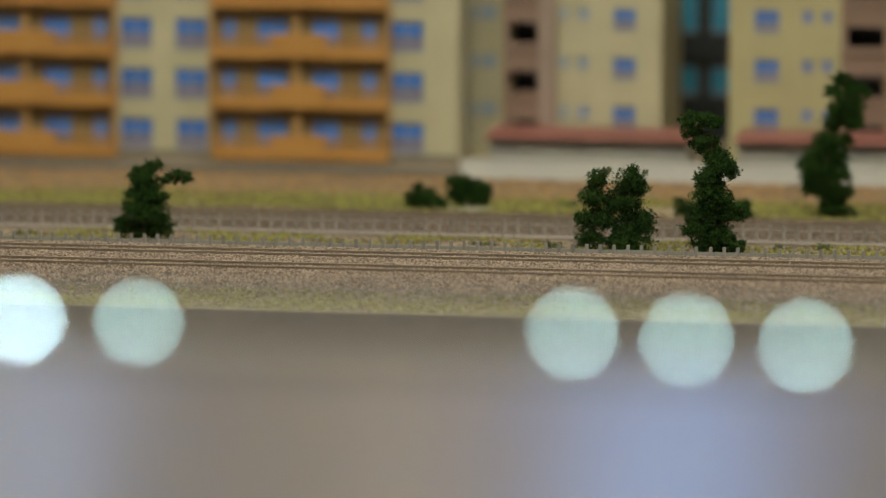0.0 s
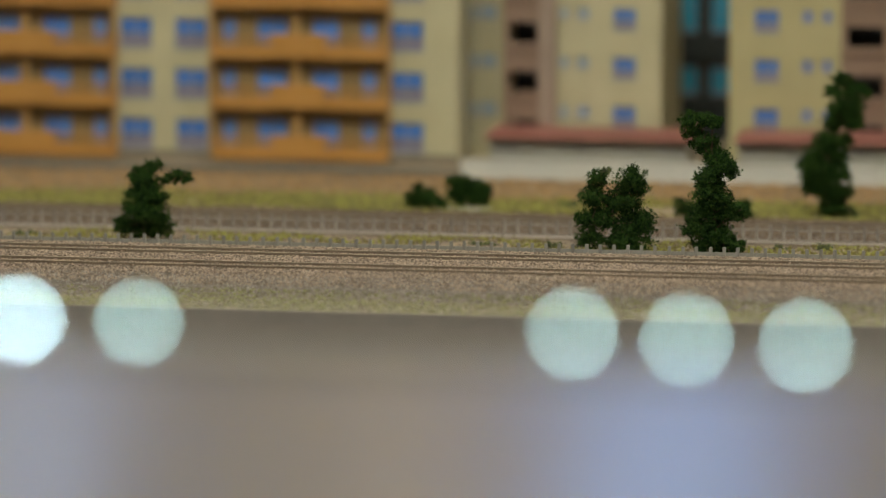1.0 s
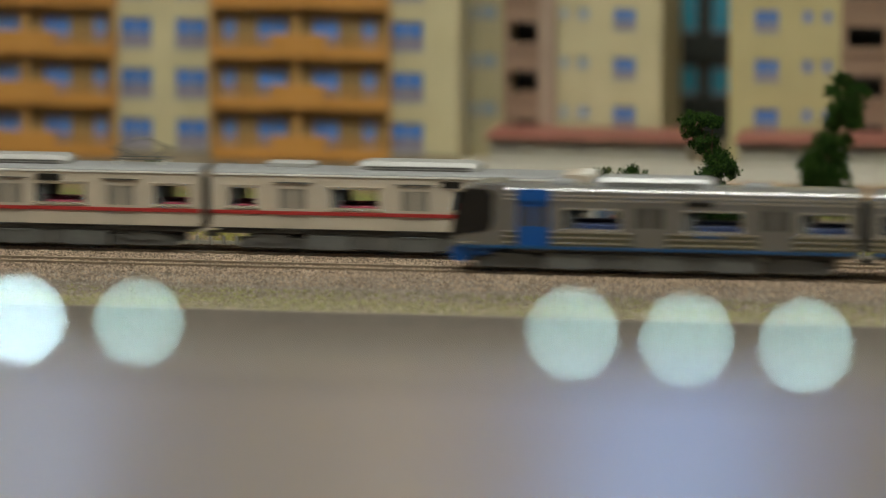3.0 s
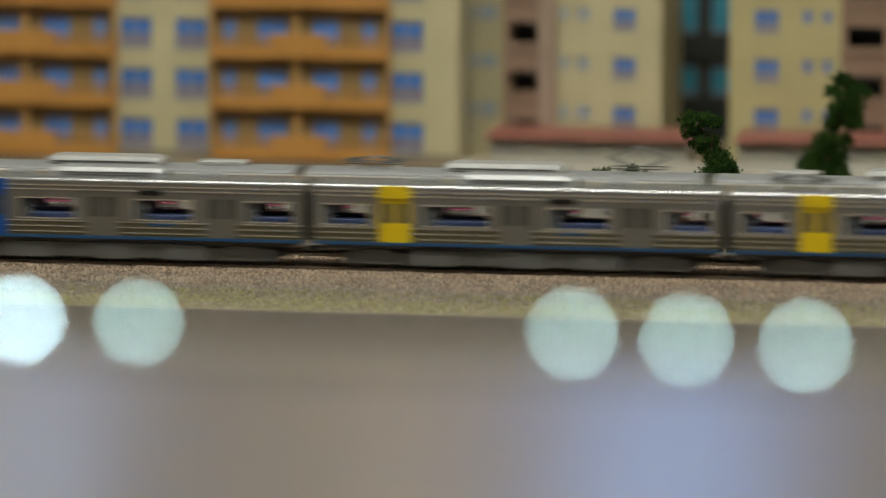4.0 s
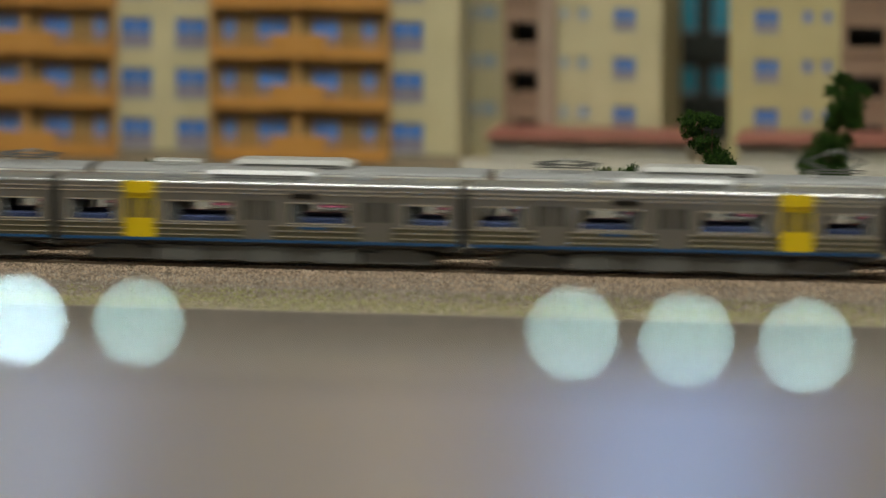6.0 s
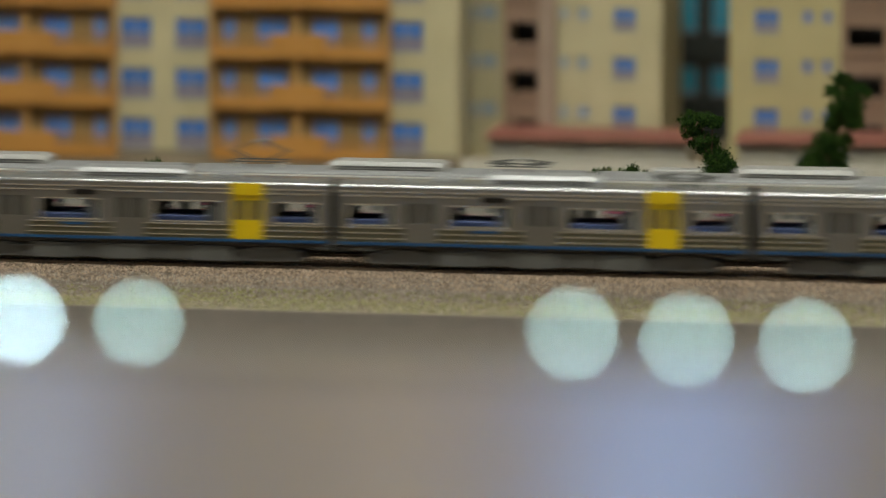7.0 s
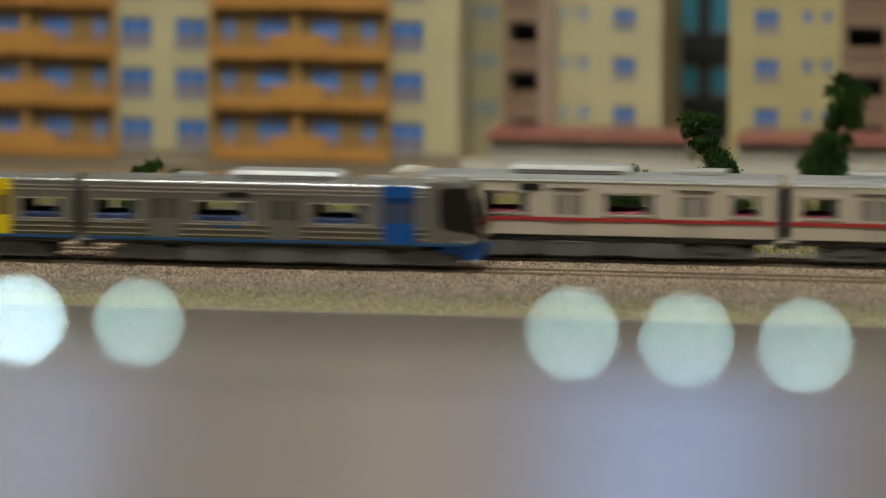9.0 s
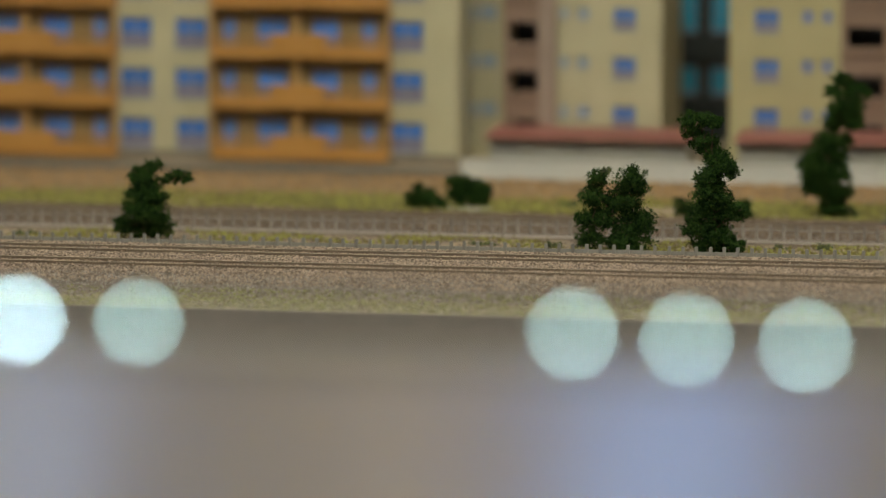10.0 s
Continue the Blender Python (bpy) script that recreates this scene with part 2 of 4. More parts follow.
GLINT_GLOW_COOL = mat("glint_glow_cool", (0.60, 0.90, 1.0), 0.5, vary=0.0, bump=0, emit=45.0)
BY = -735.0
barrier = thing("barrier", "glossy taupe barrier panel with a taupe wooden top rail", "barrier", mm(0, 0, 0))
LEAN = math.tan(radians(8.0))
part("panel", Shape().prism([(BY - (84 - Z0) * LEAN, Z0), (BY - (84 - Z0) * LEAN + 10, Z0), (BY + 10, 84), (BY, 84)], -1500, 1900), BARRIER, barrier)
part("top_rail", Shape().soft_box(-1500, 1900, BY - 0.6, BY + 13, 84.02, 87, 1.0), RAIL_WOOD, barrier, "taupe wooden top rail")


# Added glowing balls; out of focus they spread into discs like lamp glints.
def small_lamp(x, z, glow, label, r=0.95):
    lamp = thing("small_lamp", label, "lamp", mm(x, BY, 87), "small lamps on the barrier")
    h = z - 87
    part("ball_stem", Shape().rod((0, 0, 0.2), (0, 0, h - r * 0.6), r * 0.7, 8), FRAME_GREY, lamp)
    glow_ball = bmesh.new()
    bmesh.ops.create_icosphere(glow_ball, subdivisions=2, radius=r * MM)
    me = bpy.data.meshes.new("glow_ball")
    glow_ball.to_mesh(me)
    me.materials.append(glow)
    part("glow_ball", me, None, lamp, "glowing ball that stands for a glint", at=mm(0, 0, h))


small_lamp(72.2, 89.3, GLINT_GLOW_COOL, "added tiny ball glowing bluish white as a lamp glint")
for lx, lz in ((90.3, 89.35), (155.4, 89.45), (172.1, 89.1), (189.4, 88.6)):
    small_lamp(lx, lz, GLINT_GLOW, "added tiny ball glowing pale greenish white as a lamp glint")


# ---- buildings ----
def window(parent, x0, x1, z0, z1, y, pane, lower=None, split=0.0, bars=1):
    """A window set in a wall whose face is at y: a frame with a sill, and panes behind it. lower: the film of its lower part, of height split."""
    t = 0.55
    win = part("window", Shape().panel(x0, x1, z0, z1, y + 0.3, y + 1.1, [(x0 + t, x1 - t, z0 + t, z1 - t)]), FRAME_GREY, parent)
    for i in range(bars):
        c = x0 + (x1 - x0) * (i + 1) / (bars + 1)
        part("mullion", Shape().box(c - 0.25, c + 0.25, y + 0.5, y + 1.0, z0 + t, z1 - t), FRAME_GREY, win)
    if lower:
        part("transom", Shape().box(x0 + t, x1 - t, y + 0.45, y + 1.05, z0 + split - 0.25, z0 + split + 0.25), FRAME_GREY, win)
    part("sill", Shape().box(x0 - 0.3, x1 + 0.3, y - 0.5, y + 0.28, z0 - 0.5, z0 + 0.05), FRAME_GREY, win)
    zs = z0 + split if lower else z0 + t
    part("pane", Shape().box(x0 + t, x1 - t, y + 1.15, y + 1.4, zs, z1 - t), pane, win)
    if lower:
        part("lower_pane", Shape().box(x0 + t, x1 - t, y + 1.15, y + 1.4, z0 + t, zs), lower, win)
    return win


def balcony(parent, x0, x1, s0, s1, z, depth, y):
    """A balcony before a wall at y, floor underside at z: slab, kerb, a proud solid panel from s0 to s1, bars on both sides of it."""
    yf = y - depth
    slab = part("balcony", Shape().box(x0, x1, yf, y - 0.1, z, z + 1.6), ORANGE, parent)
    part("parapet", Shape().soft_box(s0, s1, yf - 0.9, yf + 0.6, z + 0.3, z + 10.2, 0.25), ORANGE, slab)
    for a, b in ((x0, s0 - 0.05), (s1 + 0.05, x1)):
        if b - a < 1:
            continue
        rail = Shape().box(a, b, yf, yf + 0.9, z + 1.65, z + 5.2).box(a, b, yf - 0.1, yf + 1.0, z + 8.5, z + 9.2)
        n = max(2, int((b - a) / 2.2))
        for i in range(n):
            c = a + (b - a) * (i + 0.5) / n
            rail.box(c - 0.28, c + 0.28, yf + 0.2, yf + 0.7, z + 5.2, z + 8.5)
        part("railing", rail, ORANGE, slab)
    for a in (x0, x1 - 0.8):
        part("side_screen", Shape().box(a, a + 0.8, yf + 1.05, y - 0.1, z + 1.65, z + 9.1), ORANGE, slab)
    return slab


STOREYS = 6
orange_house = thing("apartment_building", "cream apartment block with orange balconies and blue windows", "building", mm(0, 0, GROUND_Z), "apartment buildings")
G = -GROUND_Z
LY = 352.0
lift = 20.8
cream_bays = [(-203.1, -161.5), (-88.2, -58.5)]
balcony_bays = [(-330.0, -203.1), (-161.5, -88.2)]
cream_wins = [(-201.4, -187.4), (-177.8, -163.9), (-87.4, -73.2)]
deep_wins = [(-320, -308), (-297, -285), (-273, -261), (-254.5, -244.3), (-233.9, -222.4), (-212.8, -206.7), (-157.9, -151.9), (-143.1, -130.4), (-119.8, -108.6), (-99.1, -93.2)]
top = 11.3 + lift * (STOREYS - 1) + G + 9
for bays, material, label in ((cream_bays, CREAM, "cream plaster wall"), (balcony_bays, RECESS_WALL, "wall behind balconies with recess shade in its olive brown")):
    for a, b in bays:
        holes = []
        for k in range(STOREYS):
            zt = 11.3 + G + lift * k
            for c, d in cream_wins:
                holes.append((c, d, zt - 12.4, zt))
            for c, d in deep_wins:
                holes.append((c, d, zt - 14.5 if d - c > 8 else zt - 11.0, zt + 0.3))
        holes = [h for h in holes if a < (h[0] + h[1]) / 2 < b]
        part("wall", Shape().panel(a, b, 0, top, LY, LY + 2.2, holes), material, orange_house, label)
part("wall", Shape().box(-60.7, -58.5, LY + 2.2, LY + 26, 0, top), CREAM_LIT, orange_house, "cream end wall painted paler as if lit")
part("wall", Shape().box(-330, -327.8, LY + 2.2, LY + 26, 0, top), CREAM_LIT, orange_house)
part("wall", Shape().box(-327.8, -60.7, LY + 24, LY + 26, 0, top), CREAM, orange_house)
# Added near-black sheet: the unlit interior as a colour.
part("inner_core", Shape().box(-327.7, -60.8, LY + 5, LY + 6, 0.5, top - 2), DARK, orange_house, "near-black sheet painted as unlit interior")
part("roof", Shape().box(-331, -58, LY - 0.5, LY + 27, top, top + 3), ROOF_GREY, orange_house)
part("plinth", Shape().box(-330, -58.6, LY - 1.2, LY - 0.05, 0, 4.0), mat("brown_plinth", (0.25, 0.20, 0.14), 0.85, vary=0.15, scale=60), orange_house, "brown grey plinth")
for k in range(STOREYS):
    zt = 11.3 + G + lift * k
    for c, d in cream_wins:
        window(orange_house, c, d, zt - 12.4, zt, LY, BLUE_PANE, LILAC_PANE, 5.6)
    for c, d in deep_wins:
        window(orange_house, c, d, zt - 14.5 if d - c > 8 else zt - 11.0, zt + 0.3, LY, BALCONY_PANE, LILAC_PANE, 6.0 if d - c > 8 else 3.5)
    for a, b, s0, s1 in ((-287, -202.0, -262, -227.5), (-160.9, -87.3, -135.6, -113.0)):
        balcony(orange_house, a, b, s0, s1, zt - 16.0 + 0.2, 5.6, LY)
    for a, b in ((-243.0, -240.2), (-127.6, -124.4)):
        part("partition", Shape().box(a, b, LY - 3.0, LY - 0.1, zt - 14.1, zt + 4.3), ORANGE_WALL, orange_house, "ochre partition between balconies")
    for a in (-288.5, -203.6, -161.9, -87.6):
        part("bay_pier", Shape().box(a, a + 1.1, LY - 5.5, LY - 0.1, zt - 16.0 + (0 if k else 2), zt + 4.4), ORANGE_WALL, orange_house)

# a pale stair wing set back between two blocks
stair = thing("stair_wing", "pale cream stair tower with paired pale blue windows", "building", mm(0, 0, GROUND_Z), "apartment buildings")
SY = 385.0
sw = [(-60.6, -56.4), (-55.2, -49.0)]
holes = [(a, b, G + 12.0 + 20.0 * k, G + 17.2 + 20.0 * k) for a, b in sw for k in range(STOREYS)]
part("wall", Shape().panel(-66, -41.5, 0, 135, SY, SY + 2, holes), CREAM, stair)
part("wall", Shape().box(-66, -41.5, SY + 40, SY + 42, 0, 135), CREAM, stair)
part("wall", Shape().box(-43.5, -41.5, SY + 2, SY + 40, 0, 135), CREAM, stair)
part("wall", Shape().box(-66, -64, SY + 2, SY + 40, 0, 135), CREAM, stair)
part("roof", Shape().box(-67, -41.2, SY - 1, SY + 43, 135, 138), ROOF_GREY, stair)
for h in holes:
    window(stair, *h, SY, PALE_PANE)


def cream_tower(x0, brown, cream, big, small, depth, label, RY=360.0, lift=20.0, plaster=CREAM):
    """A tower with a brown bay of open landings beside a cream front."""
    t = thing("apartment_building", label, "building", mm(0, 0, GROUND_Z), "apartment buildings")
    top = 132.0
    (b0, b1), (c0, c1) = brown, cream
    black, bigs, smalls = [], [], []
    for k in range(STOREYS):
        z = G + lift * k
        o0, o1 = (b0 + 1.8, b0 + 14.0) if b0 < c0 else (b0 + 2.2, b1 - 2.2)
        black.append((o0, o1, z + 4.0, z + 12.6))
        bigs.append((*big, z + 9.8, z + 18.8))
        smalls += [(a, b, z + 14.2, z + 18.6) for a, b in small]
    part("wall", Shape().panel(c0, c1, 0, top, RY, RY + 2, bigs + smalls), plaster, t)
    part("brown_wall", Shape().panel(b0, b1, 0, top, RY - 2.5, RY + 2, black), BROWN, t, "brown painted landing bay")
    for h in black:
        part("landing_parapet", Shape().soft_box(h[0] - 0.6, h[1] + 0.6, RY - 3.4, RY - 2.6, h[2] - 3.0, h[2] + 0.3, 0.15), BROWN, t)
    if b0 < c0:
        part("pilaster", Shape().box(b1 - 6.9, b1 - 0.2, RY - 3.6, RY - 2.55, 0, top), PINKISH, t, "dusky pink pilaster")
    xa, xb = min(b0, c0), max(b1, c1)
    # Added near-black sheet gives the open landings their deep shade.
    part("landing_back", Shape().box(b0 + 0.2, b1 - 0.2, RY + 14, RY + 15, 0, top), DARK, t, "near-black sheet painted as shade inside the landings")
    part("wall", Shape().box(xa, xa + 2, RY + 2.05, RY + depth, 0, top), CREAM, t)
    part("wall", Shape().box(xb - 2, xb, RY + 2.05, RY + depth, 0, top), CREAM, t)
    part("wall", Shape().box(xa + 2, xb - 2, RY + depth - 2, RY + depth, 0, top), CREAM, t)
    part("roof", Shape().box(xa - 0.6, xb + 0.6, RY - 1, RY + depth + 0.6, top, top + 3), ROOF_GREY, t)
    for h in bigs:
        window(t, *h, RY, BLUE_PANE, LILAC_PANE, 3.4)
    for h in smalls:
        window(t, *h, RY, BLUE_PANE if x0 else PALE_PANE, bars=0)
    return t


cream_tower(0, (-41.1, -19.6), (-19.55, 23.4), (3.7, 13.0), [(-18.2, -14.9), (-10.9, -6.3)], 64, "cream tower block with brown landings and dark openings")
cream_tower(1, (96.8, 116.0), (51.1, 96.75), (61.4, 71.3), [(80.9, 84.8), (88.9, 92.7)], 64, "yellowish cream tower block with a brown landing bay", plaster=CREAM_YELLOW)

# a dark glass block behind the gap
slate = thing("office_building", "dark charcoal building with tall teal windows", "building", mm(0, 0, GROUND_Z))
OY = 470.0
cols = [(6, 14), (16.5, 24.5), (30.5, 38.5), (41, 48)]
holes = [(a, b, z, z + zh) for a, b in cols for z, zh in ((20, 12), (47, 18), (72, 18), (97, 18))]
part("wall", Shape().panel(-2, 60, 0, 140, OY, OY + 2, holes), SLATE, slate)
for z in (0, 14, 36, 67, 92, 117):
    part("ledge", Shape().soft_box(-2, 60, OY - 2.4, OY - 0.05, z, z + 2.0, 0.3), SLATE, slate)
part("wall", Shape().box(-2, 0, OY + 2, OY + 50, 0, 140), SLATE, slate)
part("wall", Shape().box(58, 60, OY + 2, OY + 50, 0, 140), SLATE, slate)
part("wall", Shape().box(0, 58, OY + 48, OY + 50, 0, 140), SLATE, slate)
part("roof", Shape().box(-3, 61, OY - 1, OY + 51, 140, 143), ROOF_GREY, slate)
for h in holes:
    window(slate, *h, OY, TEAL_PANE)


# Window fill whose grey-beige also paints shading on the wall's upper half.
SHUTTER = mat("beige_grey_shutter", (0.42, 0.38, 0.31), 0.7, vary=0.12, scale=80)


def low_building(x0, x1, label):
    """A long building with a red sloping roof edge, its walls toned beige as in shade."""
    t = thing("low_building", label, "building", mm(0, 0, GROUND_Z), "low buildings with red roofs")
    y0, y1, h = 327.0, 356.0, 14.0
    n = max(3, int((x1 - x0) / 14))
    step = (x1 - x0) / n
    holes = [(x0 + step * i + 3, x0 + step * (i + 1) - 3, 7.6, 12.8) for i in range(n)]
    part("wall", Shape().panel(x0 + 1.5, x1 - 1.5, 0, h, y0, y0 + 1.5, holes), SHADED_WALL, t)
    for h4 in holes:
        part("shutter", Shape().box(h4[0], h4[1], y0 + 0.8, y0 + 1.3, h4[2], h4[3]), SHUTTER, t)
    part("wall", Shape().box(x0 + 1.5, x0 + 3, y0 + 1.55, y1, 0, h), SHADED_WALL, t)
    part("wall", Shape().box(x1 - 3, x1 - 1.5, y0 + 1.55, y1, 0, h), SHADED_WALL, t)
    part("roof", Shape().prism([(y0 - 3.0, h + 0.1), (y1, h + 0.1), (y1, h + 2.6), (y0 - 1.5, h + 1.7), (y0 - 3.0, h + 1.1)], x0, x1), RED_ROOF, t, "red painted roof")
    ribs = Shape()
    for i in range(int((x1 - x0) / 6)):
        c = x0 + 3 + i * 6
        ribs.prism([(y0 - 1.5, h + 1.7), (y1, h + 2.6), (y1, h + 3.0), (y0 - 1.5, h + 2.1)], c - 0.3, c + 0.3)
    part("roof_ribs", ribs, RED_ROOF, t)
    return t


low_building(-43.0, 40.0, "long low building with shade-toned beige walls and a red roof")
low_building(57.5, 190.0, "long low building with shade-toned beige walls and a red roof edge")
yard_wall = thing("boundary_wall", "low off-white plastered wall before the red-roofed buildings", "wall", mm(0, 0, GROUND_Z))
for a, b in ((-49.0, 38.0), (38.1, 118.0), (118.1, 200.0)):
    part("wall_panel", Shape().soft_box(a, b, 303.0, 305.4, 0, 7.0, 0.2), WHITE_WALL, yard_wall)
    part("coping", Shape().soft_box(a, b, 302.5, 305.9, 7.02, 7.9, 0.2), WHITE_WALL, yard_wall)


# ---- ballast, tracks, fences ----
RAIL = mat("brown_grey_rail", (0.31, 0.235, 0.16), 0.42, metal=0.3, vary=0.15, scale=120)
SLEEPER = mat("grey_brown_sleeper", (0.24, 0.18, 0.13), 0.85, vary=0.12, by_object=0.3)
BALLAST_BED = mat("ballast_bed", (0.20, 0.15, 0.115), 0.95, vary=0.25, scale=250, fine=1400, bump=0.8)
STONES = mat("ballast_stones", (0.36, 0.262, 0.185), 0.9, vary=0.36, scale=90, fine=1800, bump=0.3, islands=0.75, dirt=(0.19, 0.14, 0.10))
GREY_STONES = mat("grey_ballast_stones", (0.33, 0.285, 0.235), 0.9, vary=0.3, scale=90, fine=1800, bump=0.3, islands=0.6, dirt=(0.17, 0.14, 0.11))
TRACKSIDE_STONES = mat("brown_trackside_stones", (0.25, 0.19, 0.145), 0.9, vary=0.3, scale=90, fine=1800, bump=0.3, islands=0.6, dirt=(0.15, 0.11, 0.08))
TURF = mat("yellow_green_turf", (0.26, 0.24, 0.05), 0.95, vary=0.2, scale=90, fine=1500, bump=0.2, islands=0.9, dirt=(0.17, 0.13, 0.045))
DRY_TURF = mat("dry_olive_turf", (0.26, 0.25, 0.09), 0.95, vary=0.2, scale=70, fine=1500, bump=0.2, islands=0.9, dirt=(0.17, 0.14, 0.08))
RUSTY = mat("rust_brown_ballast", (0.18, 0.12, 0.075), 0.9, vary=0.3, scale=90, fine=1800, bump=0.3, islands=0.6, dirt=(0.12, 0.08, 0.05))
SOIL = mat("loose_brown_soil", (0.40, 0.225, 0.085), 0.95, vary=0.2, scale=60, fine=1500, bump=0.2, islands=0.8, dirt=(0.24, 0.16, 0.09))
CONCRETE = mat("grey_concrete_post", (0.27, 0.245, 0.20), 0.85, vary=0.12, by_object=0.25)
PALE_CONCRETE = mat("weathered_concrete_post", (0.33, 0.275, 0.225), 0.85, vary=0.15, by_object=0.25)
NEAR_Y, FAR_Y, REAR_Y = -6.0, 27.0, 166.0


def slope_z(y):
    """Height of the ballast bed's surface across the two front tracks."""
    return float(np.interp(y, [-46, -24, 45, 56, 66], [GROUND_Z, -0.95, -0.95, -3.3, -3.8]))


bed = Shape().prism([(-47, GROUND_Z - 1), (-46, GROUND_Z + 0.05), (-24, -1.4), (45, -1.4), (56, -3.7), (66, -4.0), (70, GROUND_Z - 1)], LX0 + 1, LX1 - 1)
tagged(part("ballast_bed", bed, BALLAST_BED), "brown grey ballast bed under two tracks", "ballast", kind="structure")
rear_bed = Shape().prism([(124, GROUND_Z - 1), (128, -5.6), (184, -5.6), (192, GROUND_Z - 1)], LX0 + 1, LX1 - 1)
tagged(part("ballast_bed", rear_bed, BALLAST_BED), "grey brown ballast bed under the rear track", "ballast", kind="structure")


def track(cy, z, label, near):
    t = thing("railway_track", label, "railway track", mm(0, cy, z), "railway tracks")
    for g in (-4.9, 4.9):
        part("rail", Shape().prism([(g - 0.75, -2.0), (g + 0.75, -2.0), (g + 0.6, -1.7), (g + 0.18, -1.5), (g + 0.2, -0.7), (g + 0.42, -0.5), (g + 0.42, 0), (g - 0.42, 0), (g - 0.42, -0.5), (g - 0.2, -0.7), (g - 0.18, -1.5), (g - 0.6, -1.7)], LX0 + 1, LX1 - 1), RAIL, t)
    me = Shape().soft_box(-1.1, 1.1, -8.2, 8.2, -3.2, -1.0, 0.15).mesh("sleeper", SLEEPER)
    rest = Shape()
    n = int(2080 / 5.8)
    for i in range(-n, n):
        x = 100 + i * 5.8
        if near and abs(x) < 340:
            part("sleeper", me, None, t, at=mm(x, 0, 0))
        else:
            rest.box(x - 1.1, x + 1.1, -8.2, 8.2, -3.2, -1.2)
    tagged(part("distant_sleeper_row", rest, SLEEPER, t), kind="stuff")
    return t


def fence(cy, z, pitch, post, rails, material, label, x0=-400, x1=400):
    """Posts along x at cy; post: width, depth, height, cap; rails: (bottom, top) heights."""
    f = thing("fence", label, "fence", mm(0, cy, z))
    w, d, h = post
    me = Shape().soft_box(-w / 2, w / 2, -d / 2, d / 2, 0, h, 0.12).mesh("post", material)
    rng = random.Random(int(cy))
    for i in range(int((x1 - x0) / pitch)):
        part("post", me, None, f, at=pose((x0 + i * pitch) * MM, rng.uniform(-0.1, 0.1) * MM, 0, 0, rng.uniform(-2.5, 2.5), rng.uniform(-4, 4)))
    for a, b in rails:
        part("rail", Shape().box(x0, x1, d / 2 - 0.1, d / 2 + 0.45, a, b), material, f)
    return f


def scatter(name, n, x0, x1, y0, y1, size, material, label, category, height, flat=0.7, seed=1, thin=None):
    """n small angular grains over a stretch of ground, as one object."""
    rng = np.random.default_rng(seed)
    x, y = rng.uniform(x0, x1, n), rng.uniform(y0, y1, n)
    if thin is not None:
        keep = rng.uniform(0, 1, n) < thin(x, y)
        x, y = x[keep], y[keep]
        n = len(x)
    s = rng.uniform(size[0], size[1], n)
    base = np.array([(1, 0, 0), (-1, 0, 0), (0, 1, 0), (0, -1, 0), (0, 0, 1), (0, 0, -1)], float)
    v = base[None] * rng.uniform(0.6, 1.3, (n, 6, 1)) + rng.normal(0, 0.15, (n, 6, 3))
    a = rng.uniform(0, 6.283, n)
    b = rng.uniform(-0.9, 0.9, n)
    ca, sa, cb, sb = np.cos(a)[:, None], np.sin(a)[:, None], np.cos(b)[:, None], np.sin(b)[:, None]
    vx, vy, vz = v[..., 0], v[..., 1], v[..., 2]
    vy, vz = vy * cb - vz * sb, vy * sb + vz * cb
    vx, vy = vx * ca - vy * sa, vx * sa + vy * ca
    z = np.array([height(q) for q in np.linspace(y0, y1, 200)])
    z = np.interp(y, np.linspace(y0, y1, 200), z) + rng.uniform(-0.25, 0.3, n) * s
    h = s[:, None] / 2
    verts = np.stack([x[:, None] + vx * h, y[:, None] + vy * h, z[:, None] + vz * h * flat], -1).reshape(-1, 3) * MM
    tri = np.array([(0, 2, 4), (2, 1, 4), (1, 3, 4), (3, 0, 4), (2, 0, 5), (1, 2, 5), (3, 1, 5), (0, 3, 5)])
    faces = (tri[None] + (np.arange(n) * 6)[:, None, None]).reshape(-1, 3)
    me = bpy.data.meshes.new(name)
    me.from_pydata(verts.tolist(), [], faces.tolist())
    me.materials.append(material)
    return tagged(new(name, me), label, category, kind="stuff")


def clear_of_rails(x, y):
    near_rail = np.minimum(np.minimum(abs(y - NEAR_Y - 4.9), abs(y - NEAR_Y + 4.9)), np.minimum(abs(y - FAR_Y - 4.9), abs(y - FAR_Y + 4.9)))
    return np.where(near_rail < 0.65, 0.0, 1.0)


def patchy(scale, lo, hi, seed):
    """A share of ground covered that varies in soft patches."""
    def f(x, y):
        v = np.zeros_like(x)
        rng = np.random.default_rng(seed)
        for k in range(7):
            a, p, w = rng.uniform(0, 6.283), rng.uniform(0, 6.283), rng.uniform(0.6, 1.6) / scale
            v += np.sin((x * math.cos(a) + y * math.sin(a)) * w * 6.283 + p)
        return np.clip(lo + (hi - lo) * (v / 5 + 0.5), 0, 1)
    return f


track(NEAR_Y, 0, "front model track with brown rails in gravel", True)
track(FAR_Y, 0, "second model track with brown rails in gravel", True)
track(REAR_Y, -4.3, "rusty rear model track behind a fence", False)
fence(61.0, -3.7, 4.66, (1.15, 0.7, 3.9), [(0.7, 2.1)], CONCRETE, "low grey concrete post fence beside the track")
fence(122.0, -6.0, 4.70, (1.05, 0.8, 6.7), [(0.9, 1.5), (4.5, 5.1)], PALE_CONCRETE, "weathered brown grey concrete fence with two rails")
# Low brown strip that draws the dark line at the fence foot.
tagged(part("fence_foot_strip", Shape().soft_box(LX0 + 1, LX1 - 1, 117, 120.5, GROUND_Z + 0.05, GROUND_Z + 1.1, 0.3), WOOD), "low dark brown strip along the fence foot", "kerb", kind="structure")
